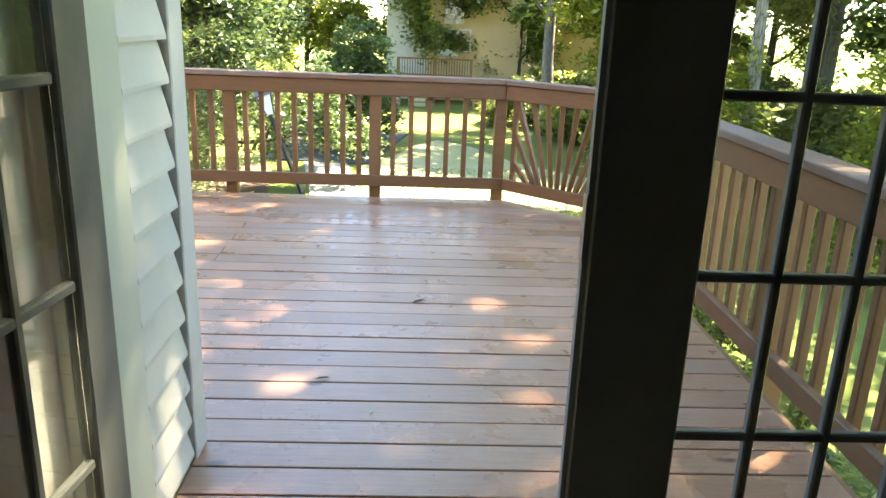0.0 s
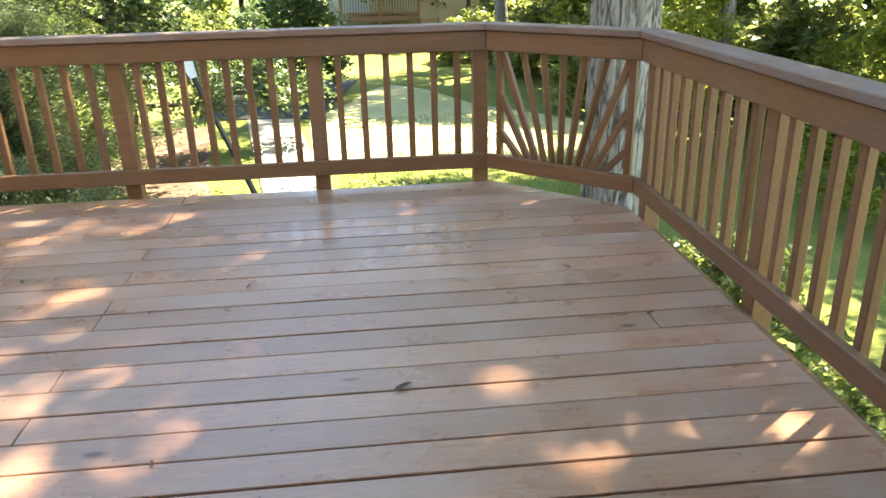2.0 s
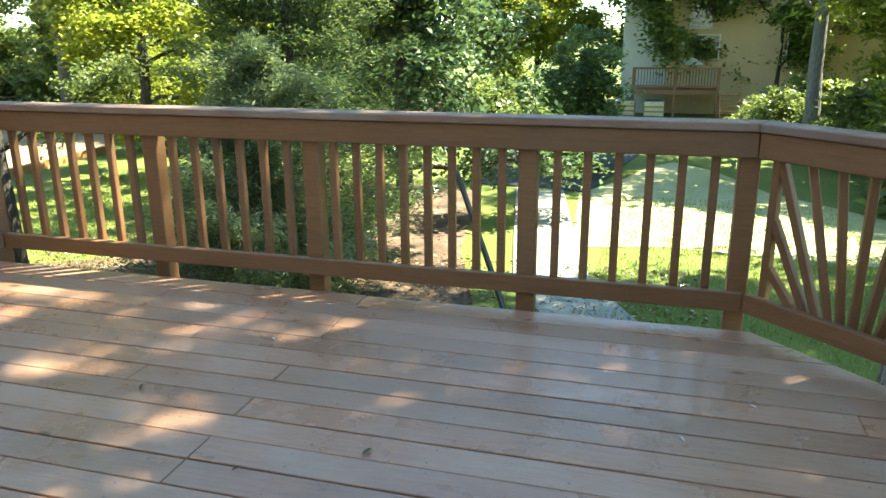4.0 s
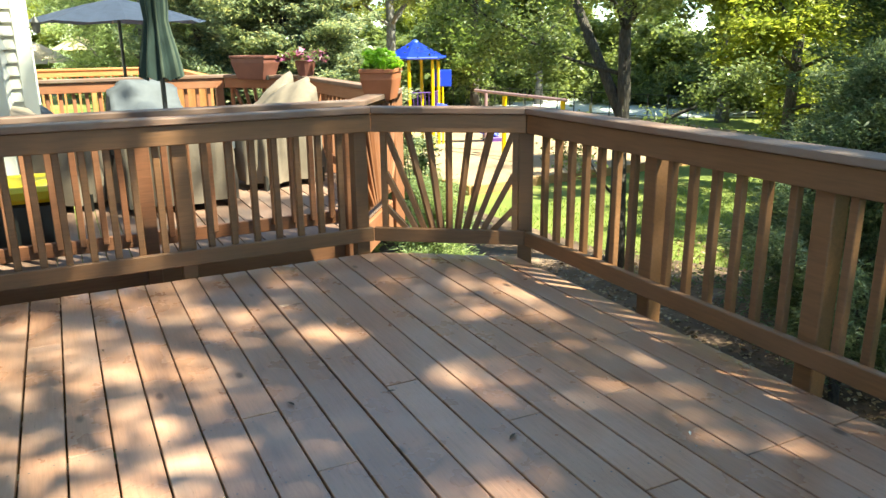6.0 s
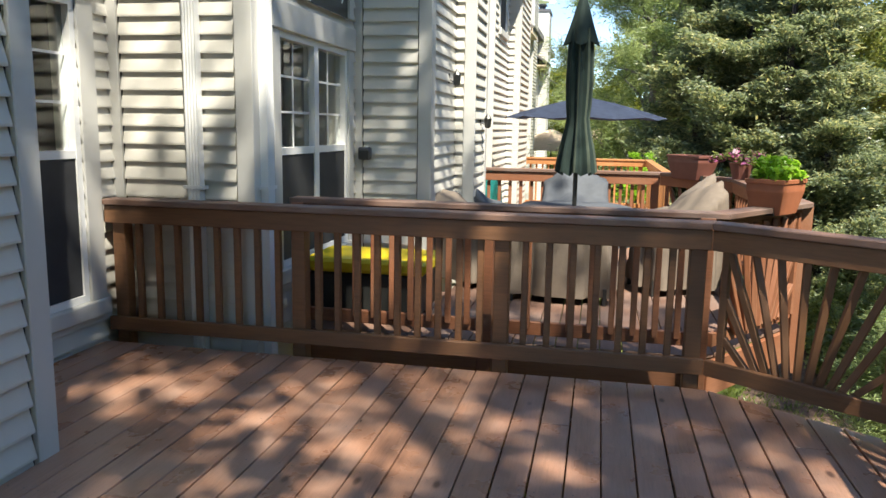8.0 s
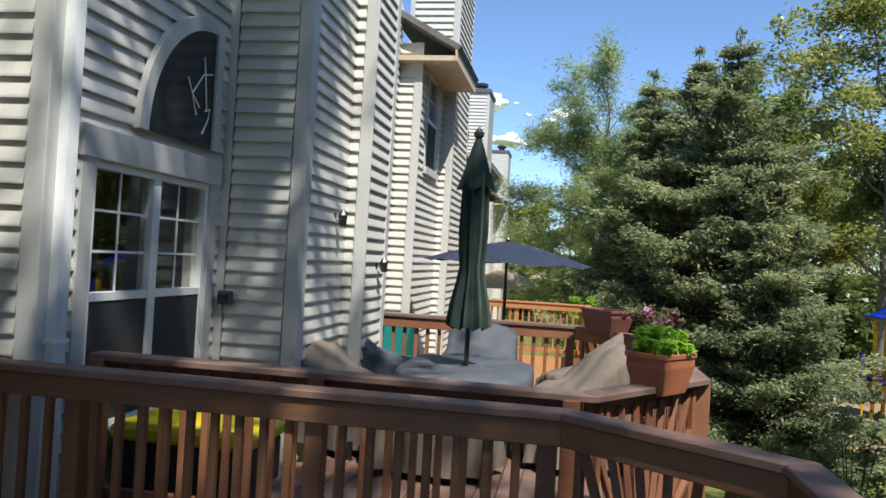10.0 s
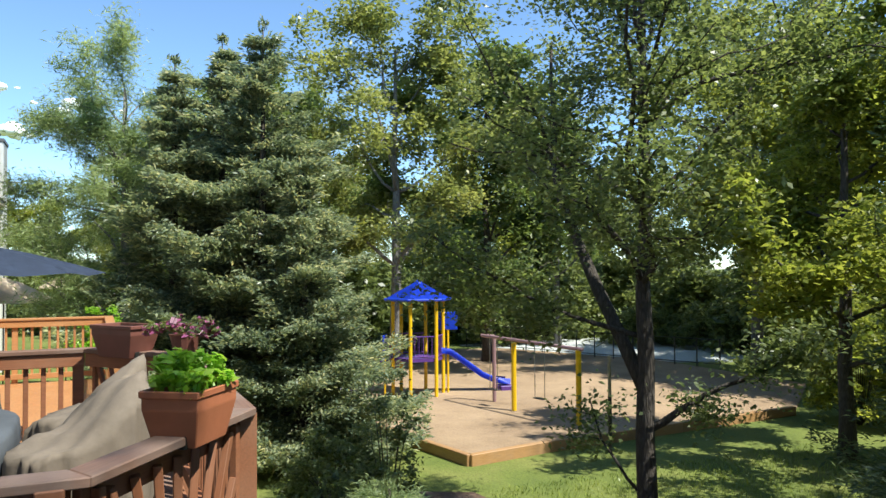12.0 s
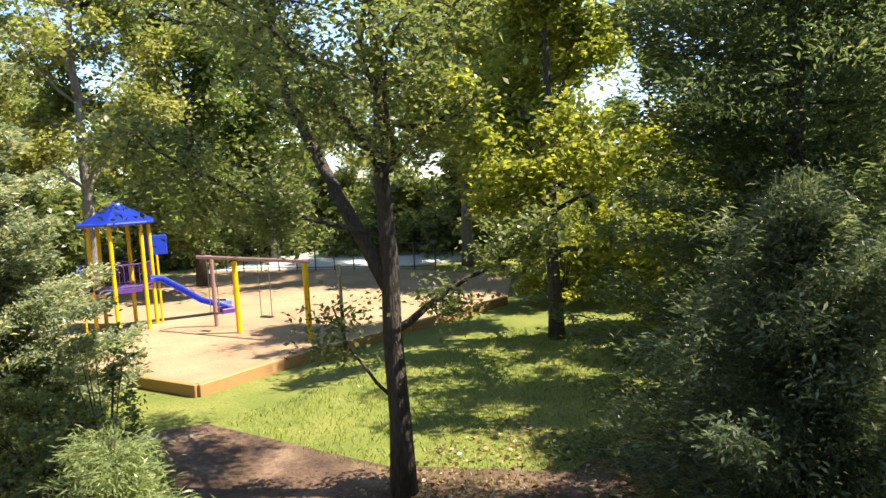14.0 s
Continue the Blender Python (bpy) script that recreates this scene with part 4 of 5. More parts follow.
chamfer_turn = math.degrees(math.atan2(N1[1] - N2[1], N1[0] - N2[0]))
saddle_planter("terracotta-coloured trough planter of bright green herbs on the railing", pose(-4.27, 6.30, RAIL_TOP, 0, 0, chamfer_turn), 0.34, 0.25, 0.155, TERRA, BASIL, 5)
saddle_planter("dark brown trough planter on the far railing corner", pose(-7.82, 6.16, RAIL_TOP, 0, 0, -chamfer_turn), 0.5, 0.28, 0.19, TERRAD)
rng = np.random.default_rng(8)
flowers = thing("flower_pot", "pot of purple petunias hung on the neighbouring railing", "flower pot", pose(-7.2, 6.58, RAIL_TOP))
part("pot", lathe([(0.08, 0.0), (0.12, 0.16), (0.13, 0.17), (0.11, 0.17)], 16), TERRAD, flowers)
pts = [np.array([rng.normal() * 0.13, rng.normal() * 0.12, 0.17 + rng.uniform(0.0, 0.13)]) for _ in range(40)]
part("leaves", leaf_mesh("leaves", clumps(rng, pts, 14, 0.03), 0.045, LEAF_MID, rng), None, flowers)
tagged(part("petals", leaf_mesh("petals", clumps(rng, pts[:26], 7, 0.03), 0.06, PURPLE, rng, 0.4, 0.95), None, flowers, "purple petals"), kind="stuff")
bright_bush = bush("potted_shrub", "bright yellow-green potted shrub on a farther deck", (-16.5, 6.0, -0.3), 0.5, 0.5, 1.15, 76, BASIL, 3000, 0.08, 0.1, 50)

# ---- covered furniture on the neighbouring deck ----
def cover(label, m, w, d, h_back, h_seat, seed, material=None, group="covered patio chairs", round_=3.2):
    """A loose canvas cover over a chair: high over the back, sloping to the seat, with hanging folds."""
    root = thing("covered_chair", label, "chair", m, group)
    rng = np.random.default_rng(seed)
    ph = rng.uniform(0, 6.28, 6)
    bm = bmesh.new()
    rings = []
    n, levels = 72, 14
    for i in range(levels + 5):
        ring = []
        for k in range(n):
            a = 2 * math.pi * k / n
            c, s = math.cos(a), math.sin(a)
            e = 2 / round_
            ux, uy = math.copysign(abs(c) ** e, c), math.copysign(abs(s) ** e, s)
            if i <= levels:
                f = i / levels
                inset = 1.0 - 0.10 * f ** 2
                fold = 0.05 * (1 - 0.7 * f) * (0.5 - abs(math.sin(3.5 * a + ph[0] + 0.8 * f)) + 0.5 * (0.5 - abs(math.sin(6 * a + ph[1] - 1.5 * f)))) * 1.6 + 0.01 * math.sin(19 * a + ph[2] + 3 * f)
                x, y = ux * (w / 2 * inset + fold), uy * (d / 2 * inset + fold)
            else:
                q = 1 - (i - levels) / 5
                x, y = ux * w / 2 * 0.9 * q, uy * d / 2 * 0.9 * q
                f = 1.0
            t = min(1, max(0, (y / d + 0.5)))
            prof = h_seat + (h_back - h_seat) * (1 / (1 + math.exp(-9 * (t - 0.62)))) - 0.05 * max(0, 0.2 - t) * 5
            sag = 0.03 * (0.5 - abs(math.sin(7 * x + 3 * y + ph[3]))) + 0.03 * (0.5 - abs(math.sin(9 * y - 5 * x + ph[4]))) + 0.012 * math.sin(23 * x + 11 * y + ph[5]) - 0.10 * (abs(x) / w * 2) ** 2 * t
            z = 0.06 + (prof + sag - 0.06) * (f if i <= levels else 1.0)
            ring.append(bm.verts.new((x, y, z)))
        rings.append(ring)
        if i == levels + 4:
            break
    for a, b in zip(rings, rings[1:]):
        for k in range(n):
            bm.faces.new((a[k], a[(k + 1) % n], b[(k + 1) % n], b[k]))
    bm.faces.new(rings[-1])
    part("canvas", bm, material or CANVAS, root, smooth=True)
    lm = mesh_of("leg", blk(0.03, 0.03, 0.14), BLACK)
    for sx in (-1, 1):
        for sy in (-1, 1):
            part("leg", lm, None, root, m=pose(sx * w * 0.4, sy * d * 0.4, 0))
    return root


cover("patio chair under a loose grey-beige canvas cover", pose(-5.75, 3.95, 0, 0, 0, 160), 0.72, 0.85, 0.88, 0.58, 1)
cover("reclined patio chair under a pale slate cover", pose(-7.05, 4.0, 0, 0, 0, 200), 0.72, 1.0, 0.86, 0.56, 2, CANVAS2)
cover("low stool chair under a taupe canvas cover", pose(-5.25, 4.85, 0, 0, 0, -90), 0.95, 0.6, 0.72, 0.66, 3)
cover("patio chair under a grey cover beyond the table", pose(-7.55, 4.88, 0, 0, 0, 90), 0.82, 0.7, 0.95, 0.62, 4, CANVAS2, round_=6.0)
cover("high-backed patio chair under a creased beige cover", pose(-5.85, 5.85, 0, 0, 0, 20), 0.66, 0.8, 0.98, 0.6, 5)
cover("second high-backed chair under a creased beige cover", pose(-6.75, 5.9, 0, 0, 0, -15), 0.66, 0.8, 1.0, 0.6, 6)
table = thing("patio_table", "patio table under a slate-blue fitted cover", "table", pose(-6.3, 4.92, 0))
bm = bmesh.new()
rings = []
for f, z in ((1.02, 0.38), (1.03, 0.55), (1.02, 0.63), (0.985, 0.655), (0.5, 0.667), (0.06, 0.67)):
    rings.append([bm.verts.new((0.72 * f * math.copysign(abs(math.cos(a)) ** 0.55, math.cos(a)) * (1 + (0.02 * math.sin(9 * a) if z < 0.62 else 0)), 0.56 * f * math.copysign(abs(math.sin(a)) ** 0.55, math.sin(a)), z + 0.006 * math.sin(5 * a))) for a in [2 * math.pi * k / 48 for k in range(48)]])
for a, b in zip(rings, rings[1:]):
    for k in range(48):
        bm.faces.new((a[k], a[(k + 1) % 48], b[(k + 1) % 48], b[k]))
bm.faces.new(rings[-1])
part("fitted_cover", bm, CANVAS2, table, smooth=True)
for sx in (-1, 1):
    for sy in (-1, 1):
        rod("leg", (sx * 0.55, sy * 0.4, 0), (sx * 0.55, sy * 0.4, 0.61), 0.022, BLACK, table)

# closed umbrella through the table
umb = thing("closed_umbrella", "closed green striped patio umbrella standing in the table", "umbrella", pose(-6.2, 4.92, 0))
rod("pole", (0, 0, 0.0), (0, 0, 2.62), 0.022, BLACK, umb)
part("base", lathe([(0.24, 0), (0.24, 0.05), (0.05, 0.09), (0.04, 0.25)], 20), BLACK, umb)
bm = bmesh.new()
prof = [(0.165, 1.0), (0.16, 1.06), (0.14, 1.2), (0.105, 1.38), (0.088, 1.5), (0.098, 1.62), (0.106, 1.8), (0.10, 2.1), (0.09, 2.32)]
rings = []
for r, z in prof:
    rings.append([bm.verts.new((r * (1 + 0.22 * math.cos(8 * a)) * math.cos(a), r * (1 + 0.22 * math.cos(8 * a)) * math.sin(a), z + 0.02 * math.cos(8 * a))) for a in [2 * math.pi * k / 48 for k in range(48)]])
for i, (a, b) in enumerate(zip(rings, rings[1:])):
    for k in range(48):
        f = bm.faces.new((a[k], a[(k + 1) % 48], b[(k + 1) % 48], b[k]))
        f.material_index = 1 if (k + 1) % 6 == 0 else 0
part("folded_canopy", bm, [GREENCLOTH, GREENPALE], umb, smooth=True)
bm = bmesh.new()
rings = [[bm.verts.new((r * (1 + w * math.cos(4 * a)) * math.cos(a), r * (1 + w * math.cos(4 * a)) * math.sin(a), z - 0.09 * w * math.cos(4 * a))) for a in [2 * math.pi * k / 32 for k in range(32)]] for r, z, w in ((0.135, 2.20, 0.28), (0.10, 2.36, 0.14), (0.055, 2.54, 0.05), (0.025, 2.63, 0))]
for a, b in zip(rings, rings[1:]):
    for k in range(32):
        bm.faces.new((a[k], a[(k + 1) % 32], b[(k + 1) % 32], b[k]))
part("vent_cap", bm, GREENCLOTH, umb, smooth=True)
part("finial", lathe([(0.02, 0), (0.045, 0.03), (0.045, 0.06), (0.02, 0.09), (0.008, 0.11)], 12), BLACK, umb, m=pose(0, 0, 2.62))


def open_umbrella(label, m, r, z0, z1, foot, material):
    root = thing("open_umbrella", label, "umbrella", m, "open patio umbrellas")
    rod("pole", (0, 0, foot), (0, 0, z1), 0.022, BLACK, root)
    for i in range(8):
        a0, a1 = 2 * math.pi * i / 8, 2 * math.pi * (i + 1) / 8
        bm = bmesh.new()
        rows = []
        for f in (0.06, 0.35, 0.7, 1.0):
            zz = z1 - (z1 - z0) * f ** 1.25
            p, q = Vector((r * f * math.cos(a0), r * f * math.sin(a0), zz)), Vector((r * f * math.cos(a1), r * f * math.sin(a1), zz))
            mid = (p + q) / 2 - Vector((0, 0, 0.03 * f))
            rows.append([bm.verts.new(v) for v in (p, mid, q)])
        for s, t in zip(rows, rows[1:]):
            for k in range(2):
                bm.faces.new((s[k], s[k + 1], t[k + 1], t[k]))
        bmesh.ops.solidify(bm, geom=list(bm.faces), thickness=0.004)
        part("panel", bm, material, root)
        rod("rib", (0.05 * math.cos(a0), 0.05 * math.sin(a0), z1 - 0.02), (r * math.cos(a0), r * math.sin(a0), z0 - 0.01), 0.006, BLACK, root, sides=5)
    part("finial", lathe([(0.02, 0), (0.03, 0.04), (0.008, 0.08)], 10), BLACK, root, m=pose(0, 0, z1 - 0.02))
    return root


open_umbrella("open navy-blue patio umbrella on a farther deck", pose(-10.0, 4.9, 0), 1.14, 1.58, 1.87, -0.3, NAVY)
open_umbrella("open beige patio umbrella far along the row", pose(-29.5, 3.2, 0), 1.6, 0.6, 1.4, GZ, BEIGE)
open_umbrella("second open beige umbrella farther off", pose(-31.0, 5.0, 0), 0.95, 1.0, 1.45, GZ, BEIGE)

# third deck
third = thing("farther_deck", "cedar-coloured farther deck", "deck", None, "", "structure")
part("platform", box(bmesh.new(), -15.6, -9.6, 2.5, 6.2, -0.42, -0.3), ORANGE, third)
for x, y in ((-15.4, 6.0), (-9.8, 6.0), (-12.5, 6.0)):
    bar("support_post", (x, y, GZ), (x, y, -0.42), 0.14, 0.14, ORANGE, third)
railing("orange cedar railing round a farther deck", "deck railings", [(-15.5, 3.2), (-15.5, 6.1), (-11.0, 6.1)][::-1], [(-15.5, 3.4), (-15.5, 4.7), (-15.5, 6.0), (-13.2, 6.1), (-11.1, 6.1)], (), ORANGE, ORANGE, top=1.1, side=1, z=-0.3)
teal = thing("lounge_chair", "teal sling lounge chair on a farther deck", "chair", pose(-10.1, 3.5, -0.3, 0, 0, 80))
for a, b in (((-0.25, 0.0, 0.35), (-0.25, 0.5, 0.35)),):
    part("seat", box(bmesh.new(), -0.26, 0.26, 0.0, 0.5, 0.38, 0.41), TEAL, teal, "teal sling seat")
part("backrest", box(bmesh.new(), -0.26, 0.26, 0.0, 0.03, 0.0, 0.72), TEAL, teal, "teal sling back", pose(0, 0, 0.40, 18))
for sx in (-0.27, 0.27):
    rod("leg", (sx, 0.0, 0), (sx, 0.02, 0.42), 0.014, METAL, teal)
    rod("leg", (sx, 0.48, 0), (sx, 0.46, 0.42), 0.014, METAL, teal)

# yellow-lidded bin behind the railing
bin_ = thing("storage_bin", "black storage bin with a yellow lid on the neighbouring deck", "storage bin", pose(-4.25, 3.52, 0))
part("body", box(bmesh.new(), -0.28, 0.28, -0.42, 0.42, 0.07, 0.37), BLACK, bin_, bevel=0.02)
bm = bmesh.new()
box(bm, -0.31, 0.31, -0.46, 0.46, 0.372, 0.47)
part("lid", bm, YELLID, bin_, "glossy yellow lid", bevel=0.025)
for sx in (-0.2, 0.2):
    for sy in (-0.34, 0.34):
        part("foot", blk(0.07, 0.07, 0.07), BLACK, bin_, m=pose(sx, sy, 0))

# ---- path lamp ----
lamp = thing("path_lamp", "leaning black lamp post with a white lantern head", "lamp post", pose(-0.05, 10.9, GZ))
top = Vector((-1.12, 0.55, 2.58))
part("pole", tube_bm(bmesh.new(), [(0, 0, -0.1), tuple(top * 0.5), tuple(top)], [0.04, 0.036, 0.032], 10), BLACK, lamp)
hm = along(tuple(top), tuple(top * 1.2)) @ Matrix.Rotation(radians(90), 4, "Y")
part("glass", lathe([(0.07, 0), (0.14, 0.26), (0.14, 0.27)], 4), LAMPGL, lamp, "white lantern glass", hm)
part("hood", lathe([(0.19, 0.26), (0.19, 0.29), (0.10, 0.40), (0.02, 0.44)], 4), GREY, lamp, "grey lantern hood", hm)
for k in range(4):
    a = math.pi / 2 * k
    part("lantern_bar", tube_bm(bmesh.new(), [(0.072 * math.cos(a), 0.072 * math.sin(a), 0), (0.143 * math.cos(a), 0.143 * math.sin(a), 0.27)], [0.009, 0.009], 6), BLACK, lamp, m=hm)

# ---- playground ----
play = thing("play_tower", "playground tower with a blue hexagonal roof and yellow posts", "playground tower", pose(-24.2, 15.75, GZ, 0, 0, 20))
ER, EZ, AZ = 1.12, 3.22, 3.76
for i in range(6):
    a0, a1 = math.pi / 3 * i, math.pi / 3 * (i + 1)
    bm = bmesh.new()
    v = [bm.verts.new(p) for p in ((ER * math.cos(a0), ER * math.sin(a0), EZ), (ER * math.cos(a1), ER * math.sin(a1), EZ), (0.12 * math.cos(a1), 0.12 * math.sin(a1), AZ), (0.12 * math.cos(a0), 0.12 * math.sin(a0), AZ))]
    bm.faces.new(v)
    bmesh.ops.solidify(bm, geom=list(bm.faces), thickness=0.03)
    part("roof_panel", bm, BLUE, play, "blue moulded roof panel")
    part("roof_skirt", tube_bm(bmesh.new(), [(ER * math.cos(a0), ER * math.sin(a0), EZ - 0.02), (ER * math.cos(a1), ER * math.sin(a1), EZ - 0.02)], [0.05, 0.05], 8), BLUE, play)
    p = (0.86 * math.cos(a0), 0.86 * math.sin(a0))
    rod("post", (*p, -0.05), (*p, EZ + 0.02), 0.06, YELLOW, play, label="yellow steel post")
    if i not in (1, 4):
        q = (0.86 * math.cos(a1), 0.86 * math.sin(a1))
        for z in (1.35, 2.0):
            rod("guard_rail", (*p, z), (*q, z), 0.02, VIOLET, play)
        for k in range(1, 6):
            f = k / 6
            rod("guard_bar", (p[0] + (q[0] - p[0]) * f, p[1] + (q[1] - p[1]) * f, 1.35), (p[0] + (q[0] - p[0]) * f, p[1] + (q[1] - p[1]) * f, 2.0), 0.012, VIOLET, play, sides=6)
part("roof_cap", lathe([(0.16, 0), (0.12, 0.06), (0.03, 0.1)], 12), BLUE, play, m=pose(0, 0, AZ - 0.03))
part("platform", lathe([(0.85, 1.18), (0.85, 1.28)], 6), VIOLET, play)


def slide(label, m, pts, w, material):
    root = thing("slide", label, "slide", m, "playground slides")
    bm = bmesh.new()
    rows = []
    for p in pts:
        p = Vector(p)
        rows.append([bm.verts.new(p + Vector((0, y, z))) for y, z in ((-w / 2, 0.22), (-w / 2 * 0.9, 0.03), (0, 0), (w / 2 * 0.9, 0.03), (w / 2, 0.22))])
    for a, b in zip(rows, rows[1:]):
        for k in range(4):
            bm.faces.new((a[k], a[k + 1], b[k + 1], b[k]))
    bmesh.ops.solidify(bm, geom=list(bm.faces), thickness=0.03)
    part("chute", bm, material, root, smooth=True)
    rod("leg", (pts[-2][0], -0.2, 0), (pts[-2][0], -0.2, pts[-2][2]), 0.03, VIOLET, root)
    rod("leg", (pts[-2][0], 0.2, 0), (pts[-2][0], 0.2, pts[-2][2]), 0.03, VIOLET, root)
    part("landing", box(bmesh.new(), pts[-1][0] - 0.35, pts[-1][0] + 0.12, -w / 2 - 0.03, w / 2 + 0.03, 0.0, pts[-1][2] - 0.02), VIOLET, root, "violet landing block", bevel=0.02)
    return root


slide("straight blue plastic slide ending in the woodchips", pose(-24.2, 16.3, GZ, 0, 0, 80), [(0.2, 0, 1.36), (0.55, 0, 1.30), (1.1, 0, 0.92), (1.7, 0, 0.48), (2.2, 0, 0.27), (2.65, 0, 0.22)], 0.55, BLUE)
slide("short violet and blue slide on the tower's other side", pose(-24.45, 15.1, GZ, 0, 0, -100), [(0.2, 0, 1.25), (0.6, 0, 1.05), (1.1, 0, 0.6), (1.6, 0, 0.28), (1.95, 0, 0.22)], 0.55, VIOLET)
for nm, p, turn in (("blue bubble panel of the play tower", (-24.0, 16.75, GZ + 2.45), 60), ("blue curved play panel beside the tower", (-24.3, 14.6, GZ + 1.75), -30)):
    pn = thing("activity_board", nm, "play panel", pose(*p, 0, 0, turn), "play panels")
    part("panel", box(bmesh.new(), -0.32, 0.32, -0.03, 0.03, -0.3, 0.3), BLUE, pn, bevel=0.02)
    part("bubble", lathe([(0.22, 0.0), (0.2, 0.08), (0.12, 0.16), (0.02, 0.2)], 16), VIOLET, pn, m=pose(0, 0.02, 0, -90))
    rod("bracket", (0, 0, -0.3), (0, 0, -(p[2] - GZ)), 0.035, YELLOW, pn)

swing = thing("swing_set", "swing set with yellow posts and a mauve beam", "swing set", pose(-20.2, 17.1, GZ, 0, 0, math.degrees(math.atan2(0.5, 2.55))))
for x in (0.0, 2.6):
    rod("post", (x, 0, -0.1), (x, 0, 2.02), 0.075, YELLOW, swing, label="yellow steel post")
part("beam", tube_bm(bmesh.new(), [(-1.5, 0, 2.14), (2.75, 0, 2.05)], [0.05, 0.05], 10), MAUVE, swing, "mauve steel beam")
part("brace", tube_bm(bmesh.new(), [(-1.5, 0, 2.14), (-1.5, 0.5, 2.1)], [0.035, 0.035], 8), MAUVE, swing)
rod("post", (-1.5, 0.5, -0.1), (-1.5, 0.5, 2.1), 0.06, MAUVE, swing)
for x in (-1.1, -0.75, 0.9, 1.3):
    rod("chain", (x, 0, 2.08), (x, 0, 0.55), 0.012, METAL, swing, sides=5)
for x in (-0.925, 1.1):
    part("swing_seat", box(bmesh.new(), x - 0.2, x + 0.2, -0.09, 0.09, 0.53, 0.56), BLACK, swing, bevel=0.01)
sign_post = thing("steel_post", "thin dark steel post at the edge of the play area", "post", pose(-15.0, 16.6, GZ))
rod("lower_tube", (0, 0, -0.1), (0, 0, 1.3), 0.045, BLACK, sign_post)
rod("upper_tube", (0, 0, 1.3), (0, 0, 2.2), 0.04, METAL, sign_post)
fence = thing("fence", "low dark fence along the pale court", "fence", pose(-37.5, 24.2, GZ))
span = Vector((13.0, 5.2, 0))
for k in range(15):
    p = span * k / 14
    rod("fence_post", (p.x, p.y, 0), (p.x, p.y, 1.25), 0.03, BLACK, fence, sides=6)
for z in (0.2, 1.2):
    part("fence_rail", tube_bm(bmesh.new(), [(0, 0, z), (span.x, span.y, z)], [0.02, 0.02], 6), BLACK, fence)

# ---- tan house beyond the lawn ----
house = thing("house", "tan stucco house with a raised deck across the lawn", "house", pose(0.3, 40.0, GZ - 0.2))
part("wall", box(bmesh.new(), 0, 11, 0, 8, 0, 7.2), TAN, house)
part("wall", box(bmesh.new(), -1.0, 1.0, -0.02, 5, 0, 7.0), TRIM, house, "pale grey-green siding")
part("roof", box(bmesh.new(), -2.6, 11.4, -0.5, 8.4, 7.2, 7.5), ROOF, house)
for x, z, w, h, cols in ((1.7, 2.65, 1.5, 1.05, 2), (1.9, 4.0, 0.9, 0.75, 2), (6.0, 2.6, 1.2, 1.4, 2), (6.0, 5.0, 1.2, 1.4, 2)):
    wn_ = part("window", box(bmesh.new(), x, x + w, -0.04, 0.0, z, z + h), DARKGL, house)
    bm = bmesh.new()
    for c in range(cols + 1):
        box(bm, x + w * c / cols - 0.03, x + w * c / cols + 0.03, -0.07, -0.041, z - 0.03, z + h + 0.03)
    for zz in (z, z + h / 2, z + h):
        box(bm, x - 0.03, x + w + 0.03, -0.068, -0.0405, zz - 0.025, zz + 0.025)
    part("frame", bm, WHITE, wn_)
part("arch_window", lathe([(0.45, 0.0), (0.45, 0.05)], 24), DARKGL, house, m=pose(2.35, 0.0, 4.75, 90))
fdeck = thing("far_deck", "weathered raised deck with dark rails and a stair", "deck", pose(-0.1, 37.6, GZ))
part("platform", box(bmesh.new(), 0, 3.6, 0, 2.2, 1.05, 1.25), RAIL, fdeck)
for x in (0.05, 1.8, 3.55):
    bar("support_post", (x, 0.05, -0.1), (x, 0.05, 2.15), 0.12, 0.12, RAIL, fdeck)
for z in (1.4, 2.15):
    bar("rail", (0, 0.05, z), (3.6, 0.05, z), 0.05, 0.08, RAIL, fdeck)
for k in range(28):
    bar("baluster", (0.12 + k * 0.125, 0.05, 1.4), (0.12 + k * 0.125, 0.05, 2.15), 0.03, 0.03, BLACK, fdeck, 0)
for k in range(6):
    part("tread", box(bmesh.new(), 3.65, 4.5, -0.1 - k * 0.27, 0.15 - k * 0.27, 1.03 - k * 0.2, 1.08 - k * 0.2), ORANGE, fdeck)
for x in (3.65, 4.45):
    bar("stringer", (x, 0.15, 1.0), (x, -1.6, -0.1), 0.05, 0.25, ORANGE, fdeck)
open_umbrella("small white umbrella on the far deck", pose(2.3, 38.4, -1.35), 0.55, 1.05, 1.35, 0.0, WHITE)
for k, x in enumerate((-0.3, 0.9)):
    ac = thing("air_conditioner", "grey air-conditioning unit on the far lawn", "air conditioner", pose(x, 37.0 - 0.2 * k, GZ), "air conditioners")
    part("case", blk(0.85, 0.85, 0.85), METAL, ac, bevel=0.03)
    part("fan_grille", lathe([(0.36, 0.0), (0.36, 0.03), (0.1, 0.05)], 20), BLACK, ac, m=pose(0, 0, 0.85))
    for z in (0.2, 0.4, 0.6):
        part("louvre", box(bmesh.new(), -0.4, 0.4, -0.44, -0.43, z, z + 0.06), GREY, ac)

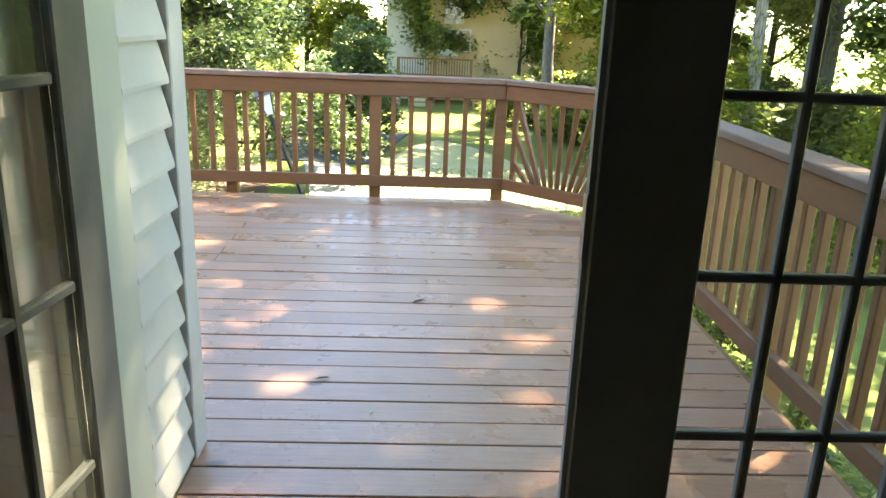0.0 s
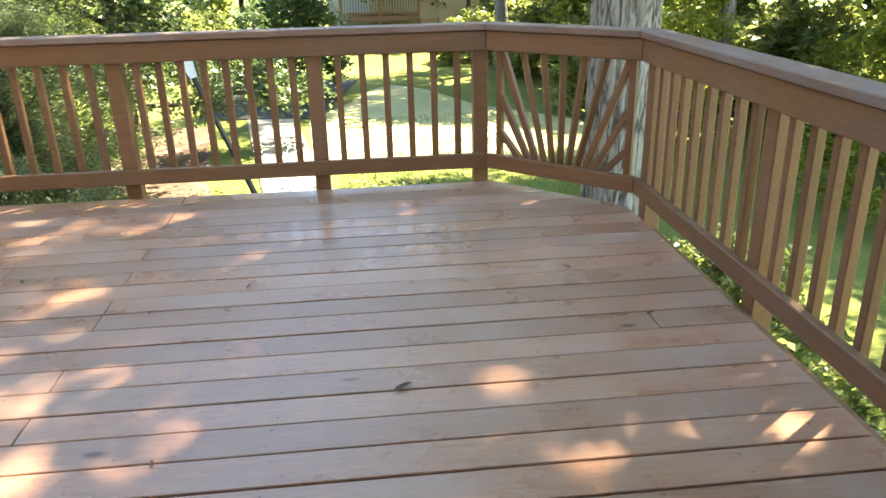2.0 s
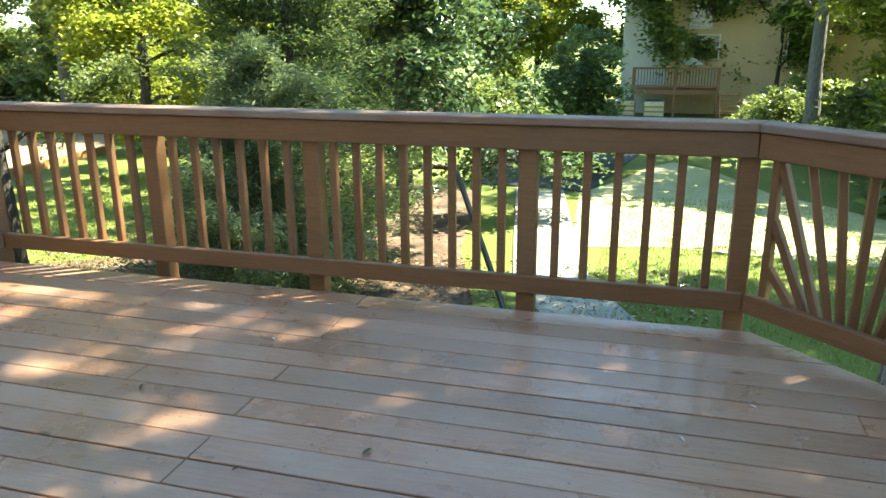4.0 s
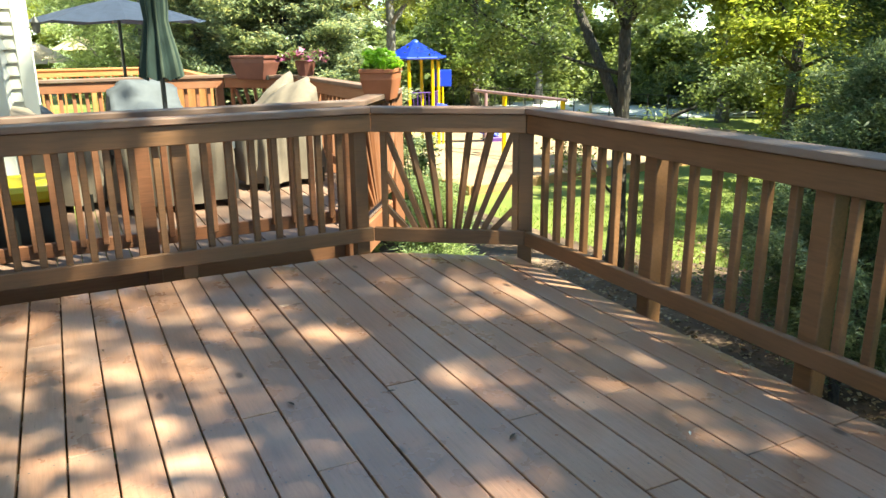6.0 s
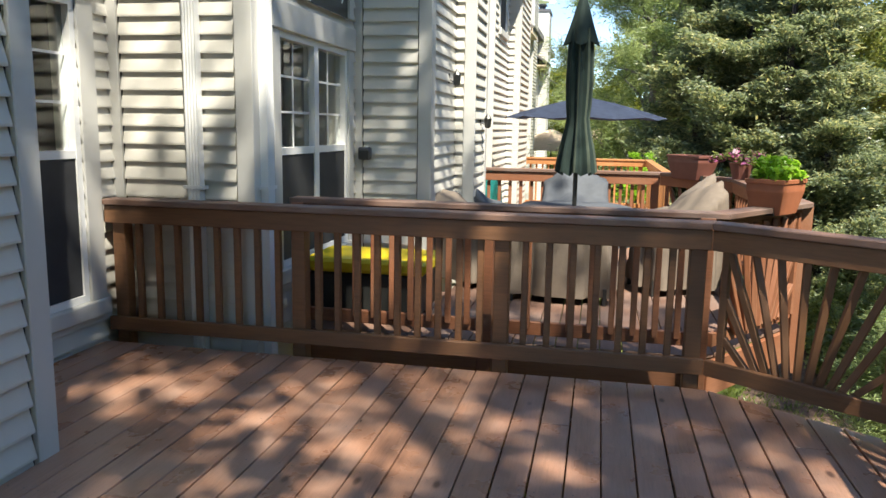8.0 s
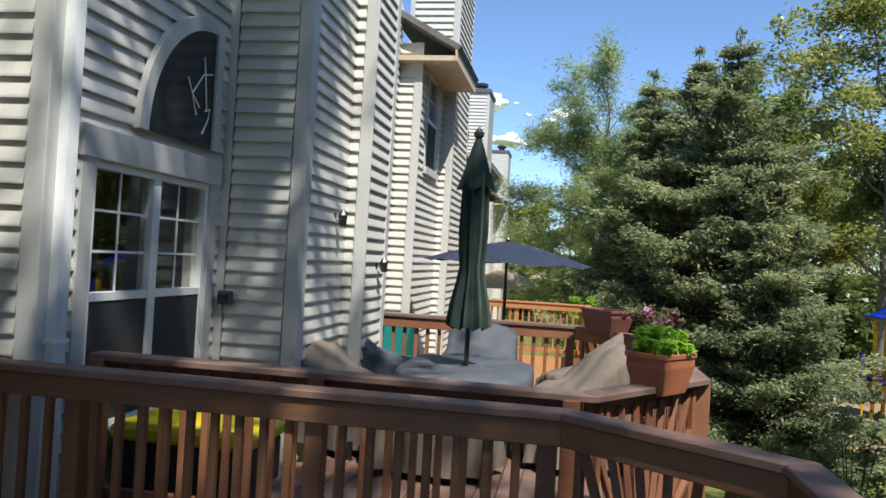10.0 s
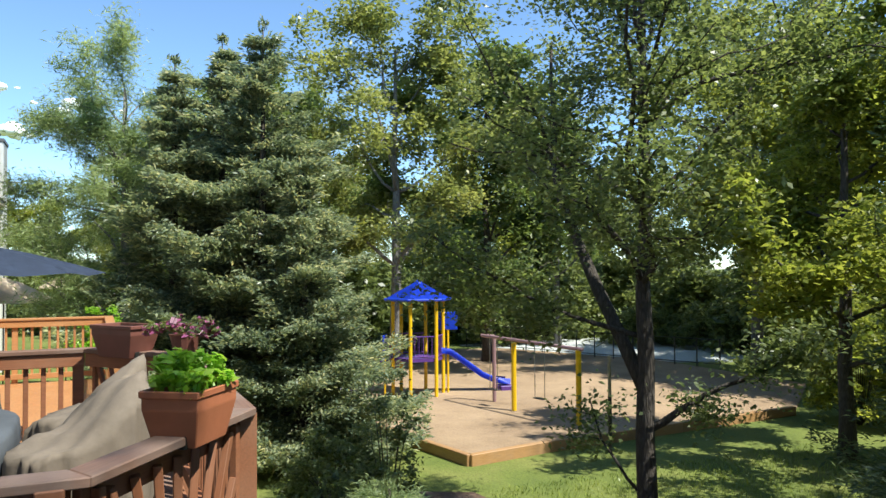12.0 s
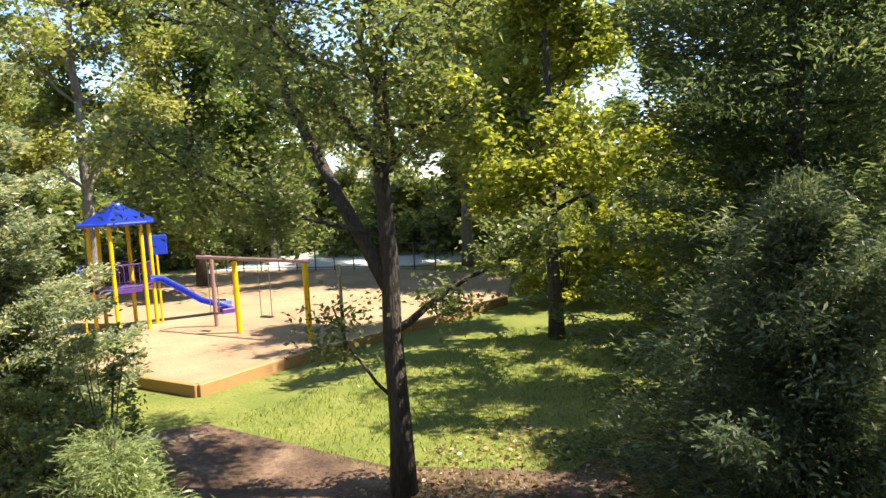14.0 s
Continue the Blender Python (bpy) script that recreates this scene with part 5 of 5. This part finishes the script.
# ---- clouds ----
def cloud(label, place, parts_, seed):
    rng_ = np.random.default_rng(seed)
    bm = bmesh.new()
    for _ in range(parts_):
        c = Vector((rng_.normal() * 2, rng_.normal() * 6.5, rng_.normal() * 1.6))
        r = rng_.uniform(1.6, 4.2) * (1 - min(0.6, abs(c.y) / 20))
        bmesh.ops.create_icosphere(bm, subdivisions=2, radius=r, matrix=Matrix.Translation(c) @ Matrix.Diagonal((1, 1.5, 0.75, 1)))
    for v in bm.verts:
        v.co += Vector(noise.noise_vector(v.co * 0.5)) * 1.0
    ob = part("backdrop_cloud", bm, CLOUD, None, m=pose(*place), smooth=True)
    return tagged(ob, label, "cloud", "clouds", "structure")


cloud("small white fair-weather cloud", (-400, -41, 86), 16, 1)
cloud("small white cloud low over the row of houses", (-400, -34, 66), 14, 2)
cloud("white cloud beside the pine", (-400, -4, 79), 12, 3)
cloud("thin white cloud above the trees", (-400, 70, 90), 14, 4)
cloud("white cloud glimpsed through the branches", (-330, 190, 85), 18, 5)
cloud("pale cloud behind the wood", (-260, 260, 95), 18, 6)

# ---- trees ----
def furrowed_bark(parent, r, z0, z1, seed, material):
    """A sleeve of deep vertical bark ridges round the lower trunk."""
    rng = np.random.default_rng(seed)
    sides, rings = 84, 90
    ph = rng.uniform(0, 6.28, 8)
    bm = bmesh.new()
    rows = []
    for i in range(rings + 1):
        z = z0 + (z1 - z0) * i / rings
        row = []
        for k in range(sides):
            a = 2 * math.pi * k / sides
            w = a + 0.16 * math.sin(3.1 * z + ph[0] + 2 * a) + 0.10 * math.sin(7.7 * z + ph[1] + 5 * a) + 0.05 * math.sin(16 * z + ph[6] - 9 * a)
            ridge = abs(math.sin(10.5 * w + ph[2])) * 0.6 + abs(math.sin(6.5 * w + 1.4 * math.sin(1.7 * z) + ph[3])) * 0.5
            crack = 0.22 if math.sin(6.0 * z + 9 * math.sin(5 * a + ph[4]) + ph[5]) > 0.93 else 0.0
            flare = 1 + 0.35 * math.exp(-(z - z0) * 2.2)
            q = r * (1 - 0.045 * (z - z0)) * flare * (1.02 + 0.13 * (ridge - 0.55 - crack) + rng.normal() * 0.018)
            row.append(bm.verts.new((q * math.cos(a), q * math.sin(a), z)))
        rows.append(row)
    for s, t in zip(rows, rows[1:]):
        for k in range(sides):
            bm.faces.new((s[k], s[(k + 1) % sides], t[(k + 1) % sides], t[k]))
    return part("bark", bm, material, parent, "deeply furrowed grey bark")


# the extra limbs are added out of view to shade the neighbour's walls and deck
oak = broad_tree("oak_tree", "large oak with furrowed grey trunk beside the deck", (2.9, 7.98, GZ), 19.5, 5.2, 0.27, 11.0, 3, 13000, 0.2, OAKBARK, LEAF_OAK, 13, 0.5, extra=[(14.4, (-0.85, -0.42, 0.2), 4.2, 0.06, 9), (15.4, (-0.85, -0.25, 0.2), 4.4, 0.06, 7), (13.2, (-0.85, 0.2, 0.35), 3.8, 0.05, 4)], sub=6, sides=20, limb_w=0.22, bias=(1.2, 0.15))
furrowed_bark(oak, 0.30, -0.1, 6.5, 77, OAKBARK)
# added tree, out of view, only to dapple the deck with shade
broad_tree("added_shade_tree", "broad leafy tree added out of view to shade the deck", (7.6, 8.1, GZ), 16.0, 5.1, 0.3, 7.0, 4, 31000, 0.19, OAKBARK, LEAF_OAK, 19, 0.55, sub=8, limb_w=0.22, bias=(-0.25, -0.3))
# added tree hidden behind the oak, put there to shade mulch and grass
broad_tree("added_shade_tree", "tall leafy tree added behind the oak to shade the mulch", (5.35, 15.0, GZ), 16.5, 4.7, 0.2, 8.0, 14, 14000, 0.22, OAKBARK, LEAF_OAK, 16, 0.6, sub=8, limb_w=0.25, bias=(-0.2, -0.1))
# added to keep the near lawn in shade
broad_tree("added_shade_tree", "leafy tree added to shade the lawn beside the footpath", (8.3, 17.6, GZ), 14.5, 3.7, 0.18, 6.5, 16, 14000, 0.2, OAKBARK, LEAF_OAK, 14, 0.55, sub=7, limb_w=0.25)
broad_tree("young_tree", "slender dark-barked tree on the lawn edge", (-8.72, 12.42, GZ), 11.0, 3.2, 0.15, 4.0, 11, 48000, 0.085, TREEBARK, LEAF_MID, 15, 0.36, sub=7, up=0.8,
           extra=[(3.3, (-0.6, -0.75, 0.3), 3.2, 0.03, 12), (2.1, (0.85, 0.5, 0.34), 1.9, 0.05, 6), (2.6, (-0.32, -0.2, 1.0), 6.0, 0.10, 8), (1.2, (-0.5, -0.4, 0.9), 1.5, 0.02, 2)])
conifer("spruce", "tall blue-green spruce beside the playground", (-18.5, 9.45, GZ), 9.95, 3.2, 21, NEEDLE, 105000, 0.15, dense=1.0, spray=0.20, power=0.75)
conifer("spruce", "second dark spruce close behind the first", (-20.0, 8.75, GZ), 9.95, 2.8, 22, NEEDLE, 90000, 0.17, dense=0.95, spray=0.20, power=0.8)
conifer("spruce", "third spruce with a blunt top at the group's edge", (-21.2, 7.75, GZ), 9.6, 2.6, 24, NEEDLE, 70000, 0.17, dense=0.95, spray=0.20, power=0.8)
conifer("spruce", "smaller spruce beside the neighbouring decks", (-16.9, 10.0, GZ), 6.4, 1.9, 23, NEEDLE, 70000, 0.13, dense=1.4, spray=0.16, power=0.7)
broad_tree("pine", "pale green feathery pine behind the spruces", (-24.8, 6.7, GZ), 11.6, 3.4, 0.2, 1.2, 31, 85000, 0.2, GREYBARK, NEEDLE_P, 30, 0.38, leaf_aspect=0.14, up=0.55)
conifer("cedar", "dark cedar in the mulch bed behind the deck", (-4.4, 13.9, GZ), 9.6, 2.0, 41, NEEDLE_D, 130000, 0.085, -0.05, 0.03, 0.14, 1.6, 0.5, spray=0.22, aspect=0.25)
conifer("juniper", "low grey-green juniper beside the deck", (-3.5, 11.2, GZ), 3.8, 1.4, 42, NEEDLE_J, 90000, 0.065, 0.8, 0.02, 0.06, 1.8, 0.85, spray=0.07, aspect=0.25)
broad_tree("holly_tree", "dense glossy broadleaf tree beside the footpath", (-4.3, 19.0, GZ), 9.5, 3.6, 0.2, 1.0, 51, 45000, 0.15, TREEBARK, LEAF_GLOSS, 16, 0.42)
broad_tree("yellow_tree", "sunlit yellow-green tree at the lawn's edge", (-12.2, 20.8, GZ), 11.0, 3.6, 0.18, 2.2, 61, 45000, 0.16, TREEBARK, LEAF_YEL, 14, 0.42)
bush("holly_bush", "dense dark clipped bush at the end of the path", (-1.0, 24.4, GZ), 1.35, 1.35, 4.2, 71, LEAF_DARK, 16000, 0.13, 0.25, 120)
bush("shrub", "small leafy shrub on the lawn by the decks", (-13.3, 9.65, GZ), 0.95, 0.95, 1.6, 72, LEAF_MID, 9000, 0.07, 0.14, 90)
bush("sapling", "spindly sapling with sparse reddish-green leaves", (-12.3, 10.2, GZ), 0.6, 0.6, 2.5, 172, LEAF_MID, 1600, 0.085, 0.13, 70)
bush("shrub", "shaded shrub under the neighbouring deck's corner", (-11.6, 9.6, GZ), 1.2, 1.0, 1.3, 73, LEAF_MID, 9000, 0.08, 0.16)
conifer("young_pine", "small pale-green pine below the deck rail", (-8.0, 8.6, GZ), 2.05, 0.8, 74, NEEDLE_P, 22000, 0.09, 0.25, 0.05, 0.03, 1.6, 0.6, spray=0.12, aspect=0.14)
for k, (x, y, h) in enumerate(((8.8, 12.2, 3.6), (10.6, 14.6, 4.4), (11.8, 11.2, 4.2), (7.4, 17.5, 3.6))):
    bush("shrub", "sunlit yellow-green shrub at the side of the lawn", (x, y, GZ), 1.5, 1.5, h, 271 + k, LEAF_YEL, 7000, 0.13, 0.3, 90)
for k, (x, y) in enumerate(((3.5, 3.0), (3.6, 4.7), (3.7, 6.3), (4.4, 8.6))):
    tagged(bush("shrub", "low leafy shrub beneath the side of the deck", (x, y, GZ), 1.0, 1.0, 1.25, 78 + k, LEAF_MID, 7000, 0.09, 0.18, 80), group="shrubs beneath the deck")

tall_a = broad_tree("woodland_tree", "tall grey-trunked tree at the wood's edge", (-28.5, 16.6, GZ), 15.8, 5.0, 0.26, 4.5, 81, 30000, 0.2, GREYBARK, LEAF_AIR, 15, 0.6, up=0.7)
tall_b = broad_tree("woodland_tree", "tall dense tree at the wood's edge", (-31.0, 22.0, GZ), 15.0, 5.2, 0.25, 2.5, 82, 40000, 0.26, TREEBARK, LEAF_OAK, 14, 0.65)
tall_c = broad_tree("woodland_tree", "sunlit tree in the wood behind the lawn", (-20.0, 30.0, GZ), 13.0, 5.0, 0.22, 1.0, 83, 40000, 0.26, TREEBARK, LEAF_YEL, 15, 0.65)
for t in (tall_a, tall_b, tall_c):
    tagged(t, group="wood behind the lawn")
rng = np.random.default_rng(5)
for k, (x, y, h) in enumerate(((-10.2, 23.0, 4.6), (-8.3, 20.6, 3.4), (-12.0, 26.0, 5.4), (-14.6, 24.5, 3.6))):
    bush("sapling", "sunlit yellow-green sapling at the edge of the wood", (x, y, GZ), 1.3, 1.3, h, 171 + k, LEAF_YEL, 9000, 0.14, 0.3, 110)
FAR = [(-70 + 5.2 * k + rng.normal() * 1.5, 52 + rng.normal() * 5 - 0.25 * abs(-30 + 5.2 * k)) for k in range(26)] + [(-62 + rng.normal() * 3, 8 + 6 * k) for k in range(7)]
WOOD = []
for x, y in ((5.6, 28.5), (8.6, 25.5), (-36, 13), (-38, 16), (-36, 29), (-28, 37), (-24, 31), (-11, 32), (14.5, 26), (16, 29), (15, 18), (21, 24), (20, 15), (24, 33),
             (-52, 8), (-62, 2), (-60, 12), (-46, 20), (-48, 30), (-40, 38), (-30, 46), (16, 47), (-70, -4), (28, 18), (13.5, 17.0), *FAR):
    src = (tall_a, tall_b, tall_c)[int(rng.integers(0, 3))] if y < 40 else (tall_b, tall_c)[int(rng.integers(0, 2))]
    s = rng.uniform(0.75, 1.05) * (0.6 if y > 40 and -60 < x < -14 else 1.0)
    copy_thing(src, Matrix.Translation((x, y, GZ)) @ Matrix.Rotation(rng.uniform(0, 6.28), 4, "Z") @ Matrix.Scale(s, 4))
hedge = bush("undergrowth", "tangled undergrowth along the wood's edge", (-33, 14, GZ), 2.2, 2.2, 2.4, 91, LEAF_MID, 9000, 0.2, 0.35, 90)
tagged(hedge, group="undergrowth at the wood's edge")
for x, y in ((-36, 20), (-38, 26), (-17.5, 34), (-7.0, 31), (8, 21), (11, 19.5), (13, 14), (7.5, 27), (17, 21), (10.5, 34), (-4.2, 30), (-34, 33), (-42, 12), (-47, 15), (6.2, 35), (5.0, 31), (7.4, 30), (9.6, 28), (-16, 30.5), (-14.5, 31), *[(x + 2, y - 7) for x, y in FAR if not -8 < x < 12]):
    copy_thing(hedge, Matrix.Translation((x, y, GZ)) @ Matrix.Rotation(rng.uniform(0, 6.28), 4, "Z") @ Matrix.Scale(rng.uniform(0.7, 1.2) * (1.0 if y < 36 else 1.7), 4))
for x, y in ((-44, 20), (-48, 23), (-43, 25), (-51, 19), (-46, 29), (-52, 26), (-41, 31), (-35, 38), (-29, 40), (-56, 15), (-54, 9)):
    copy_thing(hedge, Matrix.Translation((x, y, GZ)) @ Matrix.Rotation(rng.uniform(0, 6.28), 4, "Z") @ Matrix.Scale(1.9, 4))

# grass and fallen leaves on the ground near the decks
rng = np.random.default_rng(15)
n = 60000
g = np.stack([rng.uniform(-15.0, 5.0, n), 7.2 + 14.0 * rng.uniform(0, 1, n) ** 1.4, np.full(n, GZ + 0.03)], 1)
lit = np.stack([rng.uniform(-9.5, 2.0, 9000), rng.uniform(6.9, 15.5, 9000), np.full(9000, GZ + 0.035)], 1)
keep = ~((g[:, 0] > -9.6) & (g[:, 0] < 1.0) & (g[:, 1] < 12.4)) & ~((g[:, 0] > -7.4) & (g[:, 0] < 0.3)) & ~((g[:, 0] < -9) & (g[:, 1] < 12.6) & (g[:, 0] < -9 - (12.6 - g[:, 1]) * 0.4)) & ~((g[:, 0] < -13.6) & (g[:, 1] > 12))
g = g[keep]
tagged(new("grass", leaf_mesh("grass", g, 0.10, GRASSM, rng, aspect=0.14, axis=np.tile([0.0, 0.0, 1.0], (len(g), 1)))), "short mown grass blades on the lawn", "grass", kind="stuff")
tagged(new("leaf_litter", leaf_mesh("leaf_litter", lit, 0.075, LITTER, rng, flat=0.15, aspect=0.6)), "dry brown and tan fallen leaves on the mulch", "leaf litter", kind="stuff")

# ---- deck boards, last of the structure ----
def chamfer_span(y, xl, xr, yb, cl, cr):
    """Where a row of boards starts and ends between the chamfered corners."""
    x0 = xl if y <= cl[1] else xl + (y - cl[1]) / (yb - cl[1]) * (cl[0] - xl)
    x1 = xr if y <= cr[1] else xr - (y - cr[1]) / (yb - cr[1]) * (xr - cr[0])
    return x0, x1


def decking(name, label, y0, yb, xl, xr, cl, cr, joints, material, skip=None, door=None, pitch=0.1445, side_gap=0.0055, z=0.0):
    root = thing(name, label, "deck", None, "", "structure")
    rows = int((yb - y0) / pitch + 0.5)
    for i in range(rows):
        ya, yb_ = y0 + i * pitch + random.uniform(0, 0.002), y0 + (i + 1) * pitch - side_gap - random.uniform(-0.001, 0.003)
        a0, a1 = chamfer_span(ya, xl, xr, yb, cl, cr)
        b0, b1 = chamfer_span(yb_, xl, xr, yb, cl, cr)
        if skip and yb_ > skip[2] and ya < skip[3]:
            pieces = [(a0, skip[0]), (skip[1], a1)] if skip[0] > a0 else [(skip[1], a1)]
        else:
            pieces = [(a0, a1)]
        if door and ya < door[2]:
            pieces = [(s, min(t, door[0] - 0.04)) for s, t in pieces if s < door[0] - 0.3]
            pieces = [q for q in pieces if q[1] - q[0] > 0.2]
        cuts = sorted(joints(i))
        for p0, p1 in pieces:
            xs = [p0] + [c for c in cuts if p0 + 0.3 < c < p1 - 0.3] + [p1]
            for u, (s, t) in enumerate(zip(xs, xs[1:])):
                s2, t2 = (s, t)
                bm = bmesh.new()
                lo_a = s if s > a0 + 1e-6 else a0
                lo_b = s if s > a0 + 1e-6 else b0
                hi_a = t if t < a1 - 1e-6 else a1
                hi_b = t if t < a1 - 1e-6 else b1
                g0 = 0.0015 if s > p0 else 0.0
                g1 = 0.0015 if t < p1 else 0.0
                cx, cy = (lo_a + hi_a) / 2, (ya + yb_) / 2
                base = [(lo_a + g0, ya), (hi_a - g1, ya), (hi_b - g1, yb_), (lo_b + g0, yb_)]
                top = [bm.verts.new((x - cx, y - cy, 0)) for x, y in base]
                low = [bm.verts.new((x - cx, y - cy, -0.026)) for x, y in base]
                bm.faces.new(top)
                bm.faces.new(low[::-1])
                for k in range(4):
                    bm.faces.new((top[k], low[k], low[(k + 1) % 4], top[(k + 1) % 4]))
                dz = random.uniform(-0.0015, 0.0015)
                part("deck_board", bm, material, root, m=pose(cx, cy, z + dz, random.uniform(-0.25, 0.25), 0, 0), bevel=0.0025)
    return root


def own_joints(i):
    return ((-0.24,), (-1.28, 1.9), (-0.81,), (-0.24, ), (-2.4, -0.24), (-1.28,), (-0.24,), (-0.81, ))[i % 8] if i > 8 else ((-0.24,), (-0.8,))[i % 2]


own_deck = decking("deck", "brown-stained worn wooden deck boards", Y0, YB - 0.01, XL + 0.02, XR - 0.02, (K1[0], K2[1]), (C1[0], C2[1]), own_joints, DECK, skip=(-1.58, 0.215, 2.0, 2.885), door=(0.22, 2.25, 2.28))
# the last two, extra wide, are added unseen to close the board gaps
for x0, x1, y0, y1 in ((XL, XR, YB - 0.9, YB - 0.86), (XL, XR, 2.31, 2.35), (XL, XR, 4.2, 4.24), (-2.2, 1.0, 5.67, 5.94), (-2.4, 0.4, 5.95, 6.24)):
    part("joist_beam", box(bmesh.new(), x0 + 0.1, x1 - 0.1, y0, y1, -0.25, -0.028), RAIL, own_deck)
# added unseen plank that closes and darkens the board gaps from below
part("joist", box(bmesh.new(), 0.78, 1.42, 1.98, 5.66, -0.06, -0.03), RAIL, own_deck)
for x in [v for v in np.arange(XL + 0.12, XR, 0.44) if not 0.72 < v < 1.44]:
    part("joist", box(bmesh.new(), x, x + 0.04, 2.36, 5.6, -0.22, -0.03), RAIL, own_deck)
for a, b in (((XL + 0.01, 2.1), (XL + 0.01, K2[1])), ((XL + 0.01, K2[1]), (K1[0], YB - 0.02)), ((K1[0], YB - 0.02), (C1[0], YB - 0.02)), ((C1[0], YB - 0.02), (XR - 0.01, C2[1])), ((XR - 0.01, C2[1]), (XR - 0.01, 2.1))):
    bar("rim_joist", (*a, -0.155), (*b, -0.155), 0.038, 0.235, RAIL, own_deck)
for x, y in ((-2.9, 5.4), (0.0, 6.0), (2.0, 5.4), (-2.9, 3.0), (2.0, 3.0)):
    bar("support_post", (x, y, GZ), (x, y, -0.25), 0.14, 0.14, RAIL, own_deck)

nb_deck = decking("deck", "weathered neighbouring wooden deck boards", 3.9, NYB - 0.01, NX1, NX0, (N3[0], N4[1]), (N1[0], N2[1]), lambda i: ((-6.1,), (-7.4,))[i % 2], CAPTOP)
part("deck_infill", box(bmesh.new(), -5.17, NX0, 3.06, 3.895, -0.026, 0.0), CAPTOP, nb_deck)
for a, b in (((NX0, 3.1), N2), (N2, N1), (N1, N3), (N3, N4), (N4, (NX1, 3.9))):
    bar("rim_joist", (*a, -0.155), (*b, -0.155), 0.038, 0.235, NRAIL, nb_deck)
for x, y in ((-4.1, 5.4), (-6.4, 6.3), (-7.7, 5.4), (-4.1, 3.6)):
    bar("support_post", (x, y, GZ), (x, y, -0.25), 0.14, 0.14, NRAIL, nb_deck)

bm = bmesh.new()
for i in range(31):
    for x in np.arange(XL + 0.14, XR - 0.05, 0.44):
        for f in (0.03, 0.108):
            y = Y0 + i * 0.1445 + f + random.uniform(-0.006, 0.006)
            x0, x1 = chamfer_span(y, XL + 0.03, XR - 0.03, YB, (K1[0], K2[1]), (C1[0], C2[1]))
            if y < 2.3 or (-1.6 < x < 0.24 and y < 2.9) or not x0 < x < x1:
                continue
            c = Vector((x + random.uniform(-0.01, 0.01), y, 0.0022))
            r = random.uniform(0.0032, 0.0046)
            bm.faces.new([bm.verts.new(c + Vector((r * math.cos(a), r * math.sin(a), 0))) for a in [math.pi / 3 * k for k in range(6)]])
tagged(part("nail_heads", bm, GREY, own_deck), kind="stuff")


def fallen_leaf(label, x, y, size, turn, material):
    bm = bmesh.new()
    pts = [(-0.5, 0, 0.0), (-0.2, 0.24, 0.12), (0.2, 0.22, 0.16), (0.5, 0, 0.05), (0.2, -0.22, 0.14), (-0.2, -0.24, 0.1)]
    v = [bm.verts.new((a * size, b * size * 0.55, c * size * 0.6 + 0.003)) for a, b, c in pts]
    m0, m1 = bm.verts.new((-0.18 * size, 0, 0.003)), bm.verts.new((0.2 * size, 0, 0.02 * size + 0.003))
    for f in ((v[0], m0, v[1]), (v[1], m0, m1, v[2]), (v[2], m1, v[3]), (v[3], m1, v[4]), (v[4], m1, m0, v[5]), (v[5], m0, v[0])):
        bm.faces.new(f)
    return tagged(part("fallen_leaf", bm, material, None, m=pose(x, y, 0.002, 0, 0, turn)), label, "leaf", "leaves fallen on the deck")


DRYLEAF = plain("dry_leaf", (0.09, 0.055, 0.035), 0.8, vary=0.3)
PALELEAF = plain("pale_petal", (0.6, 0.57, 0.52), 0.7)
for x, y, z, t_ in ((0.92, 4.2, 0.085, 35), (0.31, 5.1, 0.05, 70), (1.15, 5.62, 0.04, 10), (1.7, 5.1, 0.05, 140), (-0.05, 4.9, 0.035, 60), (-1.3, 4.68, 0.05, 20), (-1.22, 5.06, 0.04, 80), (0.55, 3.35, 0.06, 200), (1.9, 4.6, 0.05, 30), (0.2, 3.9, 0.04, 100), (-2.2, 4.07, 0.035, 10), (-0.7, 5.3, 0.05, 120)):
    fallen_leaf("small dry brown leaf fallen on the deck", x, y, z, t_, DRYLEAF)
for x, y in ((-0.43, 5.86), (1.55, 5.75), (0.75, 3.1), (1.3, 5.45)):
    fallen_leaf("tiny pale leaf scrap on the deck boards", x, y, 0.035, x * 90, PALELEAF)
